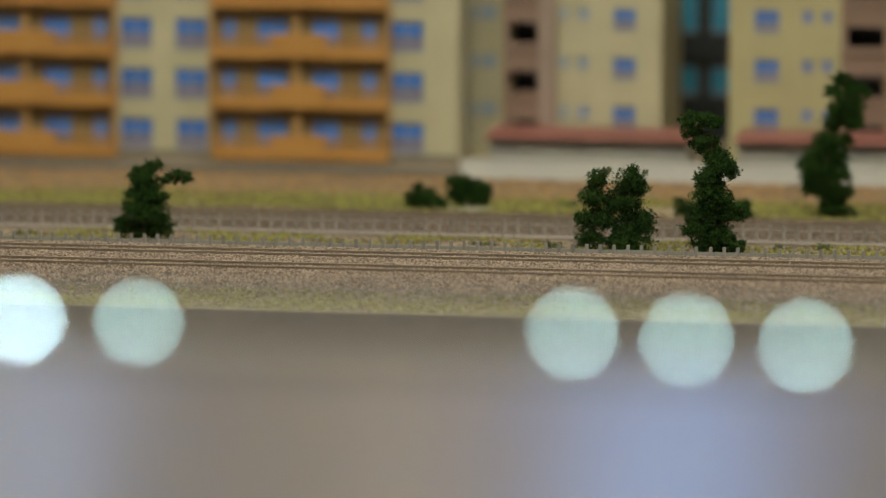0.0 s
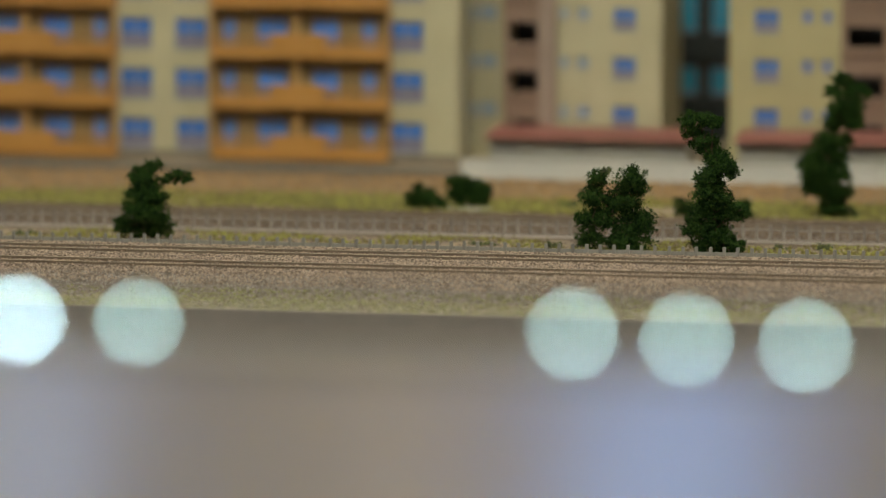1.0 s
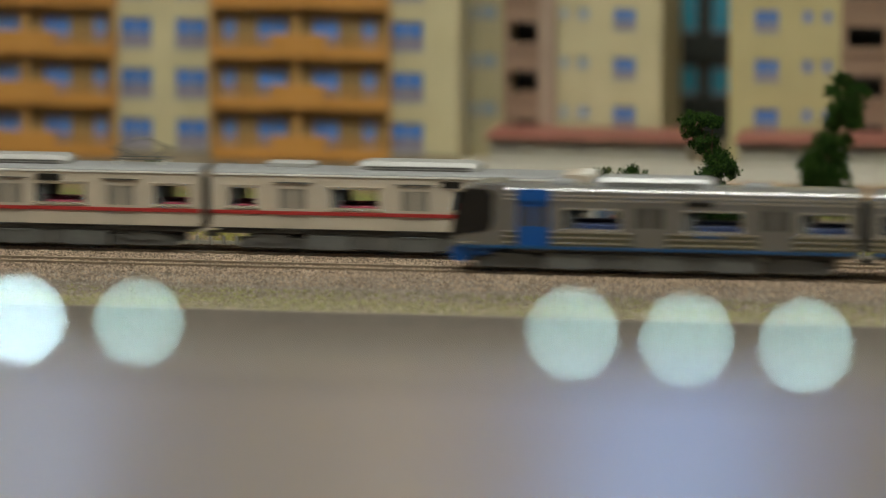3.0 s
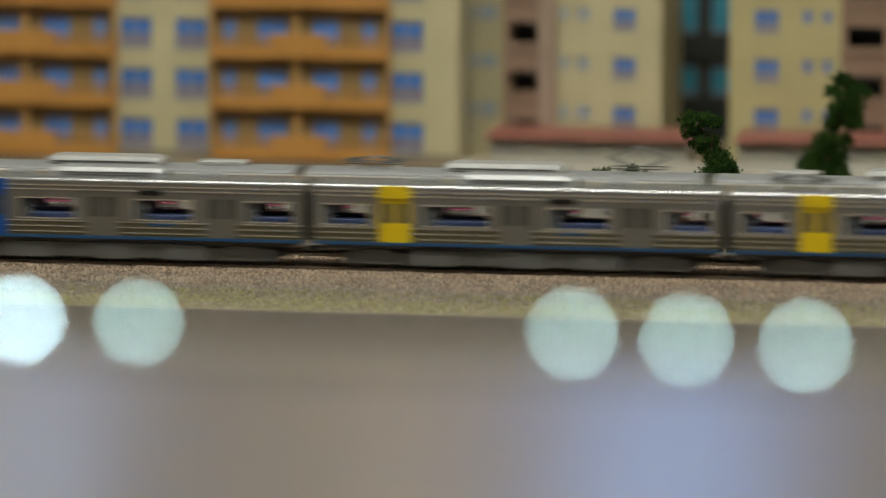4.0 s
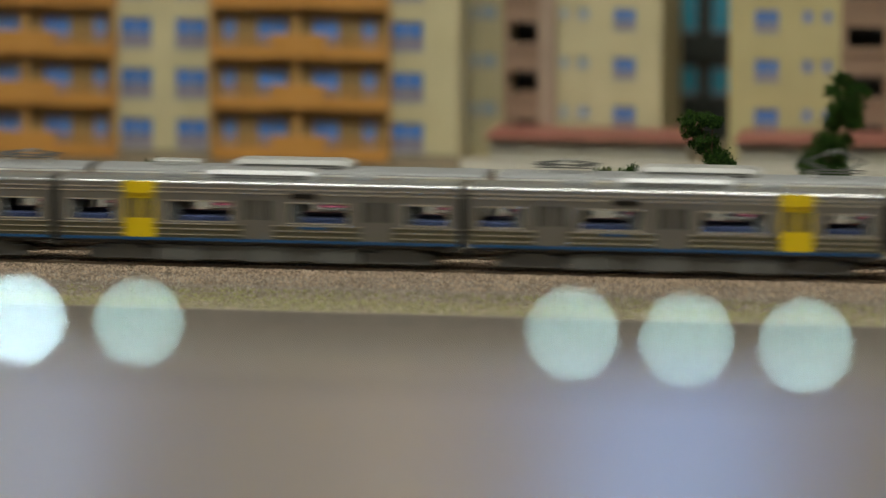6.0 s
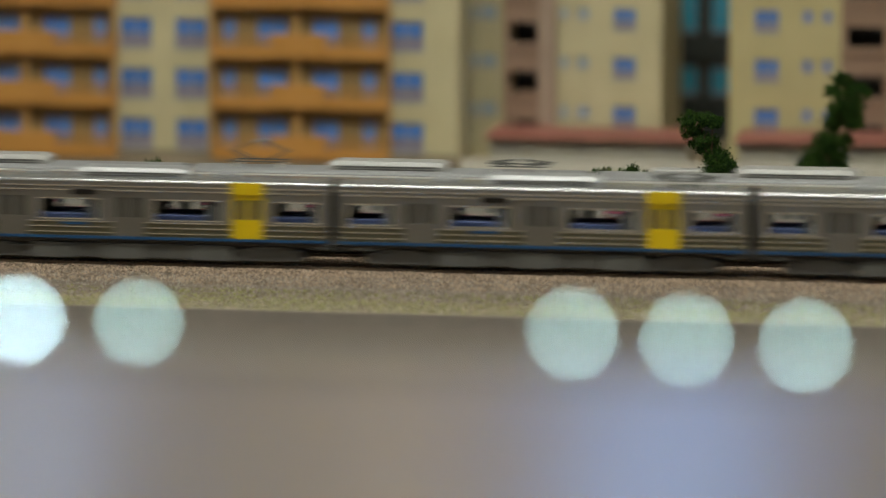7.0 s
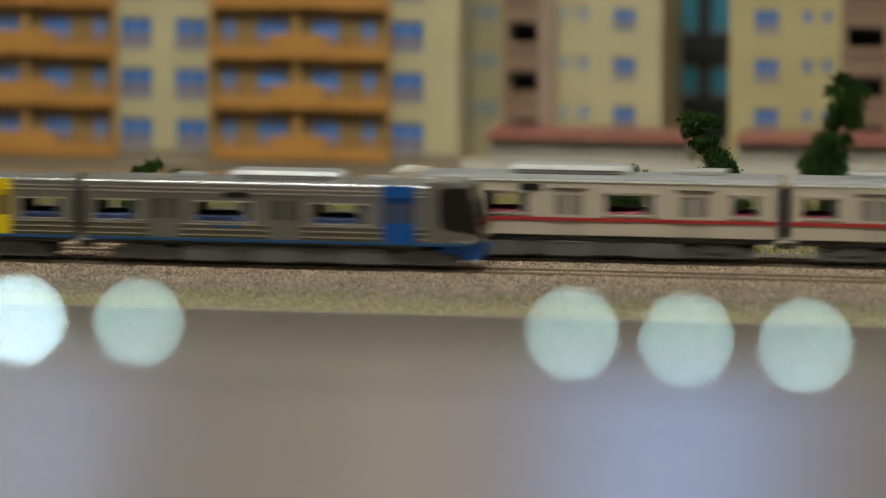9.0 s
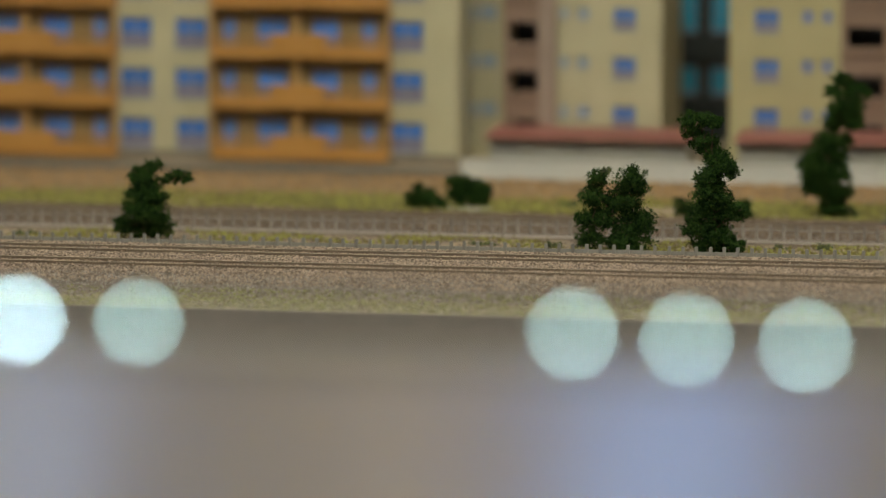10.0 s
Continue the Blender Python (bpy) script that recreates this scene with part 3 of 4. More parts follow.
tagged(part("kerb", Shape().soft_box(LX0 + 1, LX1 - 1, 308, 324, GROUND_Z + 0.05, GROUND_Z + 1.6, 0.4), mat("grey_kerb", (0.15, 0.125, 0.09), 0.9, vary=0.15, scale=60)), "grey concrete pavement before the buildings", "pavement", kind="structure")
scatter("ballast_stones", 80000, -190, 180, -34, 60, (0.45, 1.0), STONES, "brown and grey crushed ballast stones", "gravel", slope_z, seed=3, thin=clear_of_rails)
scatter("front_gravel", 26000, -185, 205, -70.5, -26, (0.4, 0.85), GREY_STONES, "fine grey brown gravel before the track", "gravel", slope_z, seed=4)
scatter("front_turf", 15000, -185, 205, -70.5, -38, (0.5, 1.1), DRY_TURF, "sparse dry olive turf at the layout edge", "grass", lambda y: slope_z(y) + 0.25, seed=5, thin=patchy(60, 0.45, 1.1, 5))
scatter("trackside_gravel", 9000, -215, 190, 55, 126, (0.6, 1.2), TRACKSIDE_STONES, "grey brown gravel between tracks", "gravel", lambda y: -4.2 if y < 70 else GROUND_Z + 0.3, seed=6)
scatter("trackside_turf", 22000, -215, 190, 64, 118, (0.7, 1.6), TURF, "yellow green turf between the fences", "grass", lambda y: GROUND_Z + 0.5, flat=1.1, seed=7, thin=patchy(45, -0.2, 0.5, 8))
scatter("rear_gravel", 16000, -240, 190, 126, 190, (0.7, 1.4), RUSTY, "rust brown ballast of the rear track", "gravel", lambda y: -5.5, seed=9)
scatter("meadow_turf", 22000, -250, 190, 190, 244, (0.9, 2.0), TURF, "yellow green meadow turf", "grass", lambda y: GROUND_Z + 0.4, flat=1.0, seed=10, thin=patchy(70, 0.1, 1.0, 12))
scatter("bare_soil", 16000, -290, 190, 228, 310, (0.8, 1.9), SOIL, "loose orange brown soil", "soil", lambda y: GROUND_Z + 0.2, seed=11)


# ---- trees and bushes ----
LEAF = mat("dark_green_foliage", (0.034, 0.066, 0.012), 1.0, vary=0.25, scale=150, fine=1800, bump=0.2, islands=0.6, spec=0.1, dirt=(0.008, 0.022, 0.005))
LEAF_YELLOW = mat("olive_foliage", (0.10, 0.11, 0.025), 0.85, vary=0.25, scale=150, fine=1800, bump=0.2, islands=0.9, dirt=(0.05, 0.06, 0.02))
BARK = mat("brown_bark", (0.10, 0.055, 0.03), 0.9, vary=0.2, scale=300)


def crown_mesh(clumps, material, density, size, seed):
    """Many small foam leaves gathered in uneven clumps (x, z, half width, half height)."""
    rng = np.random.default_rng(seed)
    verts, faces, count = [], [], 0
    base = np.array([(1, 0, 0), (-1, 0, 0), (0, 1, 0), (0, -1, 0), (0, 0, 1), (0, 0, -1)], float)
    tri = np.array([(0, 2, 4), (2, 1, 4), (1, 3, 4), (3, 0, 4), (2, 0, 5), (1, 2, 5), (3, 1, 5), (0, 3, 5)])
    for cx, cz, rx, rz in clumps:
        ry = (rx + rz) * 0.5
        cy = rng.uniform(-0.25, 0.25) * ry
        rx, rz = rx * 1.12, rz * 1.08
        twigs = max(14, int(rx * rz * 3.0))
        tips = rng.normal(0, 1, (twigs, 3))
        tips /= np.linalg.norm(tips, axis=1)[:, None]
        tips *= rng.uniform(0.12, 1.0, (twigs, 1)) ** 0.6 * np.array([rx, ry, rz])
        n = int(density * rx * rz)
        at = tips[rng.integers(0, twigs, n)] * rng.uniform(0.75, 1.05, (n, 1)) + rng.normal(0, 0.16, (n, 3)) * min(rx, rz) ** 0.6 * 1.5
        at += np.array([cx, cy, cz])
        at[:, 2] = np.maximum(at[:, 2], 0.15)
        s = rng.uniform(size[0], size[1], (n, 1, 1)) / 2
        v = base[None] * rng.uniform(0.4, 1.5, (n, 6, 1)) + rng.normal(0, 0.25, (n, 6, 3))
        verts.append((at[:, None] + v * s).reshape(-1, 3))
        faces.append((tri[None] + (count + np.arange(n) * 6)[:, None, None]).reshape(-1, 3))
        count += n * 6
    me = bpy.data.meshes.new("crown")
    me.from_pydata((np.concatenate(verts) * MM).tolist(), [], np.concatenate(faces).tolist())
    me.materials.append(material)
    return me


def tree(x, y, z, clumps, label, seed, olive=(), density=72.0, name="tree", size=(0.32, 0.78)):
    if name == "tree":
        clumps = [(cx, cz * 1.03, rx * 1.17, rz * 1.04) for cx, cz, rx, rz in clumps]
    t = thing(name, label, "bush" if name == "bush" else "tree", mm(x, y, z))
    rng = random.Random(seed)
    height = max(c[1] for c in clumps)
    stem = [(0, 0, -0.6)]
    for k in range(1, 6):
        level = height * k / 5.5
        near = [c for c in clumps if abs(c[1] - level) < height * 0.22] or clumps
        stem.append((sum(c[0] for c in near) / len(near) * 0.8, rng.uniform(-0.5, 0.5), level))
    trunk = Shape()
    r = max(0.5, height * 0.028)
    for i, (a, b) in enumerate(zip(stem, stem[1:])):
        trunk.rod(a, b, r * (1 - i * 0.16), 7, r * (1 - (i + 1) * 0.16))
    part("trunk", trunk, BARK, t)
    limbs = Shape()
    for cx, cz, rx, rz in clumps:
        a = min(stem, key=lambda p: abs(p[2] - cz * 0.8))
        limbs.rod(a, (cx, 0, cz), r * 0.4, 5, r * 0.15)
        for _ in range(4):
            limbs.rod((cx, 0, cz), (cx + rng.uniform(-1, 1) * rx * 0.8, rng.uniform(-0.6, 0.6) * rx, cz + rng.uniform(-0.7, 0.9) * rz), r * 0.2, 4, 0.08)
    part("branchwork", limbs, BARK, t)
    part("crown", crown_mesh(clumps, LEAF, density, size, seed), None, t)
    if olive:
        part("crown", crown_mesh(olive, LEAF_YELLOW, density, size, seed + 1), None, t, "olive yellow foliage")
    return t


tree(-123.0, 88.0, -4.6, [(3.5, 24.6, 2.7, 2.3), (0.0, 20.8, 5.0, 3.5), (14.0, 21.2, 3.8, 2.3), (8.3, 20.2, 3.5, 1.7), (1.5, 15.0, 6.7, 4.2), (0.6, 9.2, 7.7, 4.8), (-6.2, 4.4, 4.8, 2.9), (5.4, 4.4, 4.2, 4.2), (-1.3, 2.5, 5.8, 2.7)],
     "small dark green foam tree with a side branch", 21, [(9.0, 3.0, 1.6, 2.2), (8.6, 9.0, 1.0, 2.0)])
tree(44.2, 84.0, -4.2, [(-5.8, 23.5, 3.5, 3.1), (-6.7, 17.7, 5.6, 3.8), (-7.7, 10.0, 5.4, 4.8), (-8.7, 3.3, 4.8, 3.5), (5.8, 23.5, 4.8, 4.2), (7.7, 20.6, 3.8, 2.9), (3.8, 15.8, 4.8, 3.8), (6.7, 9.0, 6.7, 4.8), (5.8, 3.3, 6.7, 3.8), (0.4, 2.3, 2.9, 2.3), (-1.2, 8.5, 2.4, 3.0), (-1.0, 14.0, 2.2, 2.8), (1.2, 19.5, 1.8, 2.2)],
     "bushy dark green tree with two crowns behind fence", 22, [(-2.9, 26.9, 2.0, 1.6)])
tree(78.0, 84.0, -5.2, [(-5.2, 44.3, 6.0, 2.7), (-7.1, 40.4, 3.6, 2.3), (-0.4, 44.3, 3.6, 2.5), (-3.3, 37.5, 4.6, 3.6), (0.6, 32.8, 4.6, 3.6), (5.4, 28.9, 3.1, 4.0), (-1.3, 26.1, 4.0, 3.2), (0.0, 20.3, 6.0, 3.6), (-4.2, 14.6, 3.6, 3.2), (0.6, 13.6, 5.2, 3.6), (7.7, 14.2, 3.8, 2.9), (-4.2, 7.9, 6.1, 3.6), (1.5, 6.9, 5.5, 4.0), (7.3, 3.1, 3.4, 2.7), (-2.3, 2.7, 4.8, 2.7), (4.4, 2.7, 4.8, 2.7), (-1.5, 24.0, 4.4, 3.6), (1.0, 17.0, 5.6, 3.4), (-6.0, 10.0, 3.2, 2.8), (2.0, 29.5, 3.6, 3.0)],
     "tall narrow dark green tree behind the fence", 23)
tree(109.8, 197.7, -6.0, [(2.0, 49.6, 3.7, 2.9), (6.1, 45.5, 5.1, 3.3), (-2.0, 45.5, 2.9, 2.4), (3.1, 40.4, 5.7, 4.1), (0.0, 35.3, 4.5, 4.1), (6.1, 35.3, 2.9, 4.9), (-2.0, 28.2, 6.5, 4.1), (-4.1, 22.0, 8.2, 4.9), (-10.2, 18.0, 3.7, 4.1), (-3.1, 15.9, 7.8, 4.5), (-8.2, 11.8, 4.5, 4.1), (-1.0, 9.8, 5.7, 4.5), (-1.0, 4.7, 4.5, 3.7)],
     "tall curved dark green tree in the meadow", 24, [(4.7, 10.8, 1.8, 3.7), (4.1, 3.3, 2.9, 2.4), (7.0, 1.5, 2.5, 1.4)])
tree(-44.3, 196.0, -6.0, [(-1.0, 6.6, 4.9, 3.7), (3.1, 4.5, 4.5, 3.7), (-1.4, 3.3, 4.5, 2.9), (7.4, 3.2, 3.0, 2.6)], "low dark green bush in the meadow", 25, name="bush")
tree(-28.4, 206.0, -5.4, [(-2.7, 8.2, 5.8, 4.1), (3.5, 6.6, 4.9, 4.5), (-1.2, 3.7, 7.8, 3.7), (4.1, 2.9, 4.1, 2.9), (5.6, 5.5, 2.8, 3.8), (-5.5, 9.6, 2.4, 2.0)], "rounded dark green bush on a pale stone", 26, name="bush")
tree(53.6, 192.0, -6.0, [(0, 4.6, 3.4, 3.0), (0.8, 2.2, 3.0, 2.2)], "small dark green bush beside the meadow", 27, name="bush")
tree(75.5, 190.0, -6.0, [(0, 4.6, 4.2, 2.8), (1.2, 2.2, 3.0, 2.2)], "small dark green bush at the meadow edge", 28, name="bush")
for bx, by, w, h, seed in ((7.8, 214, 3.4, 2.6, 31), (20.6, 96, 4.0, 1.8, 32), (-4.5, 99, 5.0, 1.2, 33), (113.5, 106, 3.2, 2.4, 34), (98, 106, 3.0, 1.5, 35), (-170, 100, 5.0, 1.3, 36)):
    t = thing("grass_tuft", "olive green tuft of rough grass", "grass", mm(bx, by, GROUND_Z), "rough grass tufts")
    part("tuft", crown_mesh([(0, h * 0.5, w, h * 0.6), (w * 0.5, h * 0.3, w * 0.7, h * 0.4)], LEAF_YELLOW, 24, (0.5, 1.1), seed), None, t)
stone_bm = Shape().soft_box(-11, 10, -5, 4, 0, 1.1, 0.5)
tagged(part("stone_slab", stone_bm, mat("pale_stone", (0.45, 0.42, 0.36), 0.9, vary=0.15), at=mm(-28.5, 200, -6.2)), "flat pale stone slab under a bush", "stone")


# ---- trains ----
STEEL = mat("brushed_steel", (0.27, 0.25, 0.22), 0.3, metal=0.8, vary=0.05, scale=120, bump=0.03)
# Lower side walls: a darker, more olive steel than above the sill.
STEEL_LOWER = mat("dark_olive_lower_steel", (0.15, 0.135, 0.085), 0.4, metal=0.8, vary=0.06, scale=120, bump=0.03)
STEEL_ROOF = mat("silver_roof_paint", (0.46, 0.45, 0.43), 0.24, metal=0.75, vary=0.05, scale=120, bump=0.03)
STEEL_LINE = mat("polished_steel_bead", (0.85, 0.82, 0.74), 0.25, metal=0.9, vary=0.03, bump=0)
IVORY = mat("ivory_paint", (0.43, 0.355, 0.27), 0.38, vary=0.04, scale=120, bump=0.03)
IVORY_DOOR = mat("ivory_door_paint", (0.39, 0.325, 0.25), 0.4, vary=0.05, scale=120, bump=0.03)
AC_GREY = mat("light_grey_cover", (0.33, 0.315, 0.29), 0.4, vary=0.05, scale=120, bump=0.03)
AC_STEEL = mat("satin_steel_cover", (0.36, 0.355, 0.35), 0.42, metal=0.35, vary=0.05, scale=120, bump=0.03)
ROOF_LIGHT = mat("light_grey_roof", (0.24, 0.235, 0.23), 0.5, vary=0.06, scale=120, bump=0.03)
AC_WHITE = mat("off_white_cover", (0.66, 0.63, 0.57), 0.4, vary=0.05, scale=120, bump=0.03)
YELLOW = mat("yellow_paint", (0.62, 0.42, 0.0), 0.4, vary=0.04, scale=120, bump=0.02)
BLUE = mat("deep_blue_paint", (0.0, 0.06, 0.25), 0.35, vary=0.05, scale=120, bump=0.02)
BLUE_DARK = mat("dark_blue_line", (0.01, 0.06, 0.15), 0.4, vary=0.05, scale=120, bump=0.02)
RED = mat("red_stripe", (0.32, 0.022, 0.018), 0.4, vary=0.05, scale=120, bump=0.02)
SEAT_RED = mat("dark_red_seat", (0.20, 0.01, 0.025), 0.7, vary=0.08)
SEAT_BLUE = mat("navy_seat", (0.007, 0.014, 0.055), 0.7, vary=0.08)
UNDER = mat("underframe_grey", (0.085, 0.078, 0.068), 0.7, vary=0.15, scale=200)
UNDER_LIGHT = mat("equipment_grey", (0.10, 0.095, 0.085), 0.65, vary=0.15, scale=200)
RUBBER = mat("dark_gangway", (0.05, 0.045, 0.04), 0.8, vary=0.1)
BLACK_GLASS = mat("black_cab_glass", (0.008, 0.007, 0.007), 0.12, vary=0.0, bump=0)
DOOR_GLASS = mat("smoked_door_glass", (0.06, 0.055, 0.045), 0.25, vary=0.05, bump=0)
FROSTED = mat("frosted_door_glass", (0.17, 0.15, 0.12), 0.4, vary=0.05, bump=0)
CAB_GLASS = mat("blue_grey_cab_glass", (0.10, 0.13, 0.17), 0.15, vary=0.05, bump=0)
CLEAR = glass("clear_pane")
HALF, WIDE = 66.0, 9.4


def roof_outline(w, z, rise):
    r = 1.15
    arc = [(-w, z - 0.01)] + [(-w + r - r * math.cos(radians(q)), z + r * 0.85 * math.sin(radians(q))) for q in range(8, 80, 9)]
    arc += [(-w * k, z + r * 0.85 + (rise - r * 0.85) * (1 - k ** 2) + 0.02) for k in (0.75, 0.5, 0.25, 0)]
    return arc + [(-y, q) for y, q in arc[-2::-1]]


def car_shell(label, windows, doors, x0, x1, skin, lower, door_mats, roof_mat, seat, win_z, door_z, sill, group, door_glass=None):
    """A car without its nose: walls with real openings, doors, panes, seats, roof, floor, underframe and bogies. x0, x1: the straight sides."""
    car = thing("train_car", label, "train car", group=group)
    za, zb = 8.7, 26.8
    holes = [(a, b, *win_z) for a, b in windows] + [(c - 5.3, c + 5.3, za - 0.1, door_z) for c in doors]
    for side in (-1, 1):
        y0, y1 = sorted((side * WIDE, side * (WIDE - 0.7)))
        part("side_wall", Shape().panel(x0, x1, sill, zb, y0, y1, holes), skin, car)
        cuts = [x0] + [e for c in doors for e in (c - 5.3, c + 5.3)] + [x1]
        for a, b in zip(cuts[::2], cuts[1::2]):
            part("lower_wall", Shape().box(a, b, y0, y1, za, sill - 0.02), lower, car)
        yd = sorted((side * (WIDE - 0.2), side * (WIDE - 0.65)))
        for c, dm in zip(doors, door_mats):
            door = part("door", Shape().panel(c - 5.25, c + 5.25, za, door_z - 0.05, *yd, [(c - 4.3, c - 0.7, 15.3, 21.8), (c + 0.7, c + 4.3, 15.3, 21.8)]), dm, car)
            yg = sorted((side * (WIDE - 0.45), side * (WIDE - 0.6)))
            for q in (c - 2.5, c + 2.5):
                part("door_pane", Shape().box(q - 1.8, q + 1.8, *yg, 15.3, 21.8), door_glass or DOOR_GLASS, door)
        for a, b in windows:
            t = 0.35
            yf = sorted((side * (WIDE + 0.1), side * (WIDE - 0.4)))
            frame_ = part("window_frame", Shape().panel(a, b, *win_z, *yf, [(a + t, b - t, win_z[0] + t, win_z[1] - t)]), STEEL_LINE, car)
            yp = sorted((side * (WIDE - 0.42), side * (WIDE - 0.5)))
            pane = part("pane", Shape().box(a + t, b - t, *yp, win_z[0] + t, win_z[1] - t), CLEAR, frame_)
            pane.visible_shadow = False
            part("blind", Shape().box(a + t, a + (b - a) * 0.22, *sorted((side * (WIDE - 0.6), side * (WIDE - 0.75))), win_z[0] + t, win_z[1] - t), RUBBER, frame_, "dark window end panel")
        ys = sorted((side * (WIDE - 0.9), side * (WIDE - 4.6)))
        for a, b in windows:
            part("seat", Shape().soft_box(a - 0.6, b + 0.6, *ys, 9.6, 16.4, 0.4), seat, car)
    part("floor", Shape().box(x0, x1, -WIDE + 0.72, WIDE - 0.72, 8.3, 9.4), UNDER, car)
    part("roof", Shape().prism(roof_outline(WIDE, zb + 0.02, 1.75), x0, x1), roof_mat, car, smooth=True)
    part("ceiling_panel", Shape().box(x0 + 0.8, x1 - 0.8, -WIDE + 0.8, WIDE - 0.8, 25.9, 26.7), AC_WHITE, car)
    part("underframe", Shape().soft_box(x0 + 2, x1 - 2, -7.8, 7.8, 6.6, 8.25, 0.3), UNDER, car)
    for i, (a, b, w) in enumerate(((-34, -19.2, 8.5), (-19, -4.2, 8.3), (-4, 9.8, 8.6), (10, 18.8, 8.2), (19, 34, 8.5))):
        part("equipment_box", Shape().soft_box(a, b, -w, w, 1.4 + 0.4 * (i % 2), 6.55, 0.35), UNDER_LIGHT if i % 2 == 0 else UNDER, car)
    for bx in (-46.0, 46.0):
        bogie = part("bogie", Shape().soft_box(bx - 11, bx + 11.5, -7.6, -5.9, 1.6, 5.4, 0.3).soft_box(bx - 11, bx + 11.5, 5.9, 7.6, 1.6, 5.4, 0.3).box(bx - 2.5, bx + 2.5, -5.9, 5.9, 3.2, 6.5)
                     .box(bx - 6, bx + 6, -8.0, -5.9, 3.6, 6.4).box(bx - 6, bx + 6, 5.9, 8.0, 3.6, 6.4), UNDER, car)
        for ax in (bx - 7, bx + 7):
            part("wheelset", Shape().rod((ax, -4.9, 2.85), (ax, -4.2, 2.85), 2.85, 14).rod((ax, 4.2, 2.85), (ax, 4.9, 2.85), 2.85, 14).rod((ax, -6, 2.85), (ax, 6, 2.85), 0.5, 6), UNDER_LIGHT, bogie)
    return car


def end_wall(car, x, side, skin):
    """A flat car end with a gangway; side: -1 or 1 along x."""
    a, b = sorted((x, x - side * 0.8))
    sh = Shape().box(a, b, -WIDE, -3.4, 8.7, 26.78).box(a, b, 3.4, WIDE, 8.7, 26.78).box(a, b, -3.4, 3.4, 23.5, 26.78)
    part("end_wall", sh, skin, car)
    g = Shape()
    for k in range(3):
        a, b = sorted((x + side * (0.05 + 0.55 * k), x + side * (0.5 + 0.55 * k)))
        g.panel(-3.9, 3.9, 8.9, 24.2, a, b, [(-3.0, 3.0, 9.5, 23.2)])
    g.v = [(y, xx, z) for xx, y, z in g.v]
    part("gangway", g, RUBBER, car)
    a, b = sorted((x - side * 0.5, x + side * 1.75))
    part("coupler", Shape().box(a, b, -1.0, 1.0, 4.6, 6.4), UNDER, car)


def roof_unit(car, x0, x1, z, h, material, vents=True, w=6.2):
    """An air-conditioner cover with chamfered ends and dark side louvres."""
    z = z + 0.02
    outline = [(-w, z), (-w, z + h * 0.55), (-w + 1.1, z + h * 0.92), (-w + 2.4, z + h), (w - 2.4, z + h), (w - 1.1, z + h * 0.92), (w, z + h * 0.55), (w, z)]
    unit = Shape()
    n = len(outline)
    ends = [(x0, 0.8, 0.0), (x0 + 0.3, 0.97, 0.0), (x0 + 2.6, 1.0, 1.0), (x1 - 2.6, 1.0, 1.0), (x1 - 0.3, 0.97, 0.0), (x1, 0.8, 0.0)]
    for x, wy, full in ends:
        unit.v += [(x, y * wy, z + (q - z) * (0.72 + 0.28 * full)) for y, q in outline]
    for k in range(len(ends) - 1):
        unit.f += [(k * n + i, k * n + (i + 1) % n, (k + 1) * n + (i + 1) % n, (k + 1) * n + i) for i in range(n)]
    unit.f += [tuple(range(n))[::-1], tuple(range((len(ends) - 1) * n, len(ends) * n))]
    body = part("air_conditioner", unit, material, car)
    if vents:
        for side in (-1, 1):
            for k in range(2):
                y = sorted((side * (w + 0.02), side * (w + 0.12)))
                part("louvre", Shape().box(x0 + 3.2, x1 - 3.2, *y, z + 0.3 + k * 0.85, z + 0.85 + k * 0.85), UNDER_LIGHT, body)
    return body


def pantograph(car, x, z, raised):
    """Insulators, base frame, folded or raised arms and a contact bow."""
    p = part("pantograph", Shape().box(x - 9, x + 9, -4.6, -4.0, z + 1.1, z + 1.5).box(x - 9, x + 9, 4.0, 4.6, z + 1.1, z + 1.5).box(x - 9, x - 8.4, -4.0, 4.0, z + 1.1, z + 1.5).box(x + 8.4, x + 9, -4.0, 4.0, z + 1.1, z + 1.5), UNDER_LIGHT, car)
    for dx in (-7.5, 7.5):
        for dy in (-4.3, 4.3):
            part("insulator", Shape().rod((x + dx, dy, z - 0.9), (x + dx, dy, z + 1.05), 0.55, 8, 0.4), AC_WHITE, p)
    top = z + (8.0 if raised else 3.2)
    knee = (z + top) / 2 + 0.6
    kx = 9.5 if raised else 10.5
    for dy in (-3.2, 3.2):
        for q in (-1, 1):
            part("lower_arm", Shape().rod((x + q * 2.5, dy, z + 1.5), (x + q * kx, dy * 0.8, knee), 0.26, 5), UNDER_LIGHT, p)
            part("upper_arm", Shape().rod((x + q * kx, dy * 0.8, knee), (x + q * 1.2, dy * 0.5, top), 0.2, 5), UNDER_LIGHT, p)
    part("contact_bow", Shape().rod((x - 1.2, -5.5, top), (x - 1.2, 5.5, top), 0.3, 6).rod((x + 1.2, -5.5, top), (x + 1.2, 5.5, top), 0.3, 6)
         .rod((x - 1.2, -5.5, top), (x - 1.2, -7.5, top - 1), 0.25, 5).rod((x - 1.2, 5.5, top), (x - 1.2, 7.5, top - 1), 0.25, 5), ROOF_LIGHT, p)


def side_bands(car, name, spans, z0, z1, proud, material, label=""):
    for side in (-1, 1):
        for a, b in spans:
            part(name, Shape().box(a, b, *sorted((side * (WIDE + 0.012), side * (WIDE + proud))), z0, z1), material, car, label)


PITCH = 135.6
SILVER_DOORS = (-39.3, 0.2, 39.3)


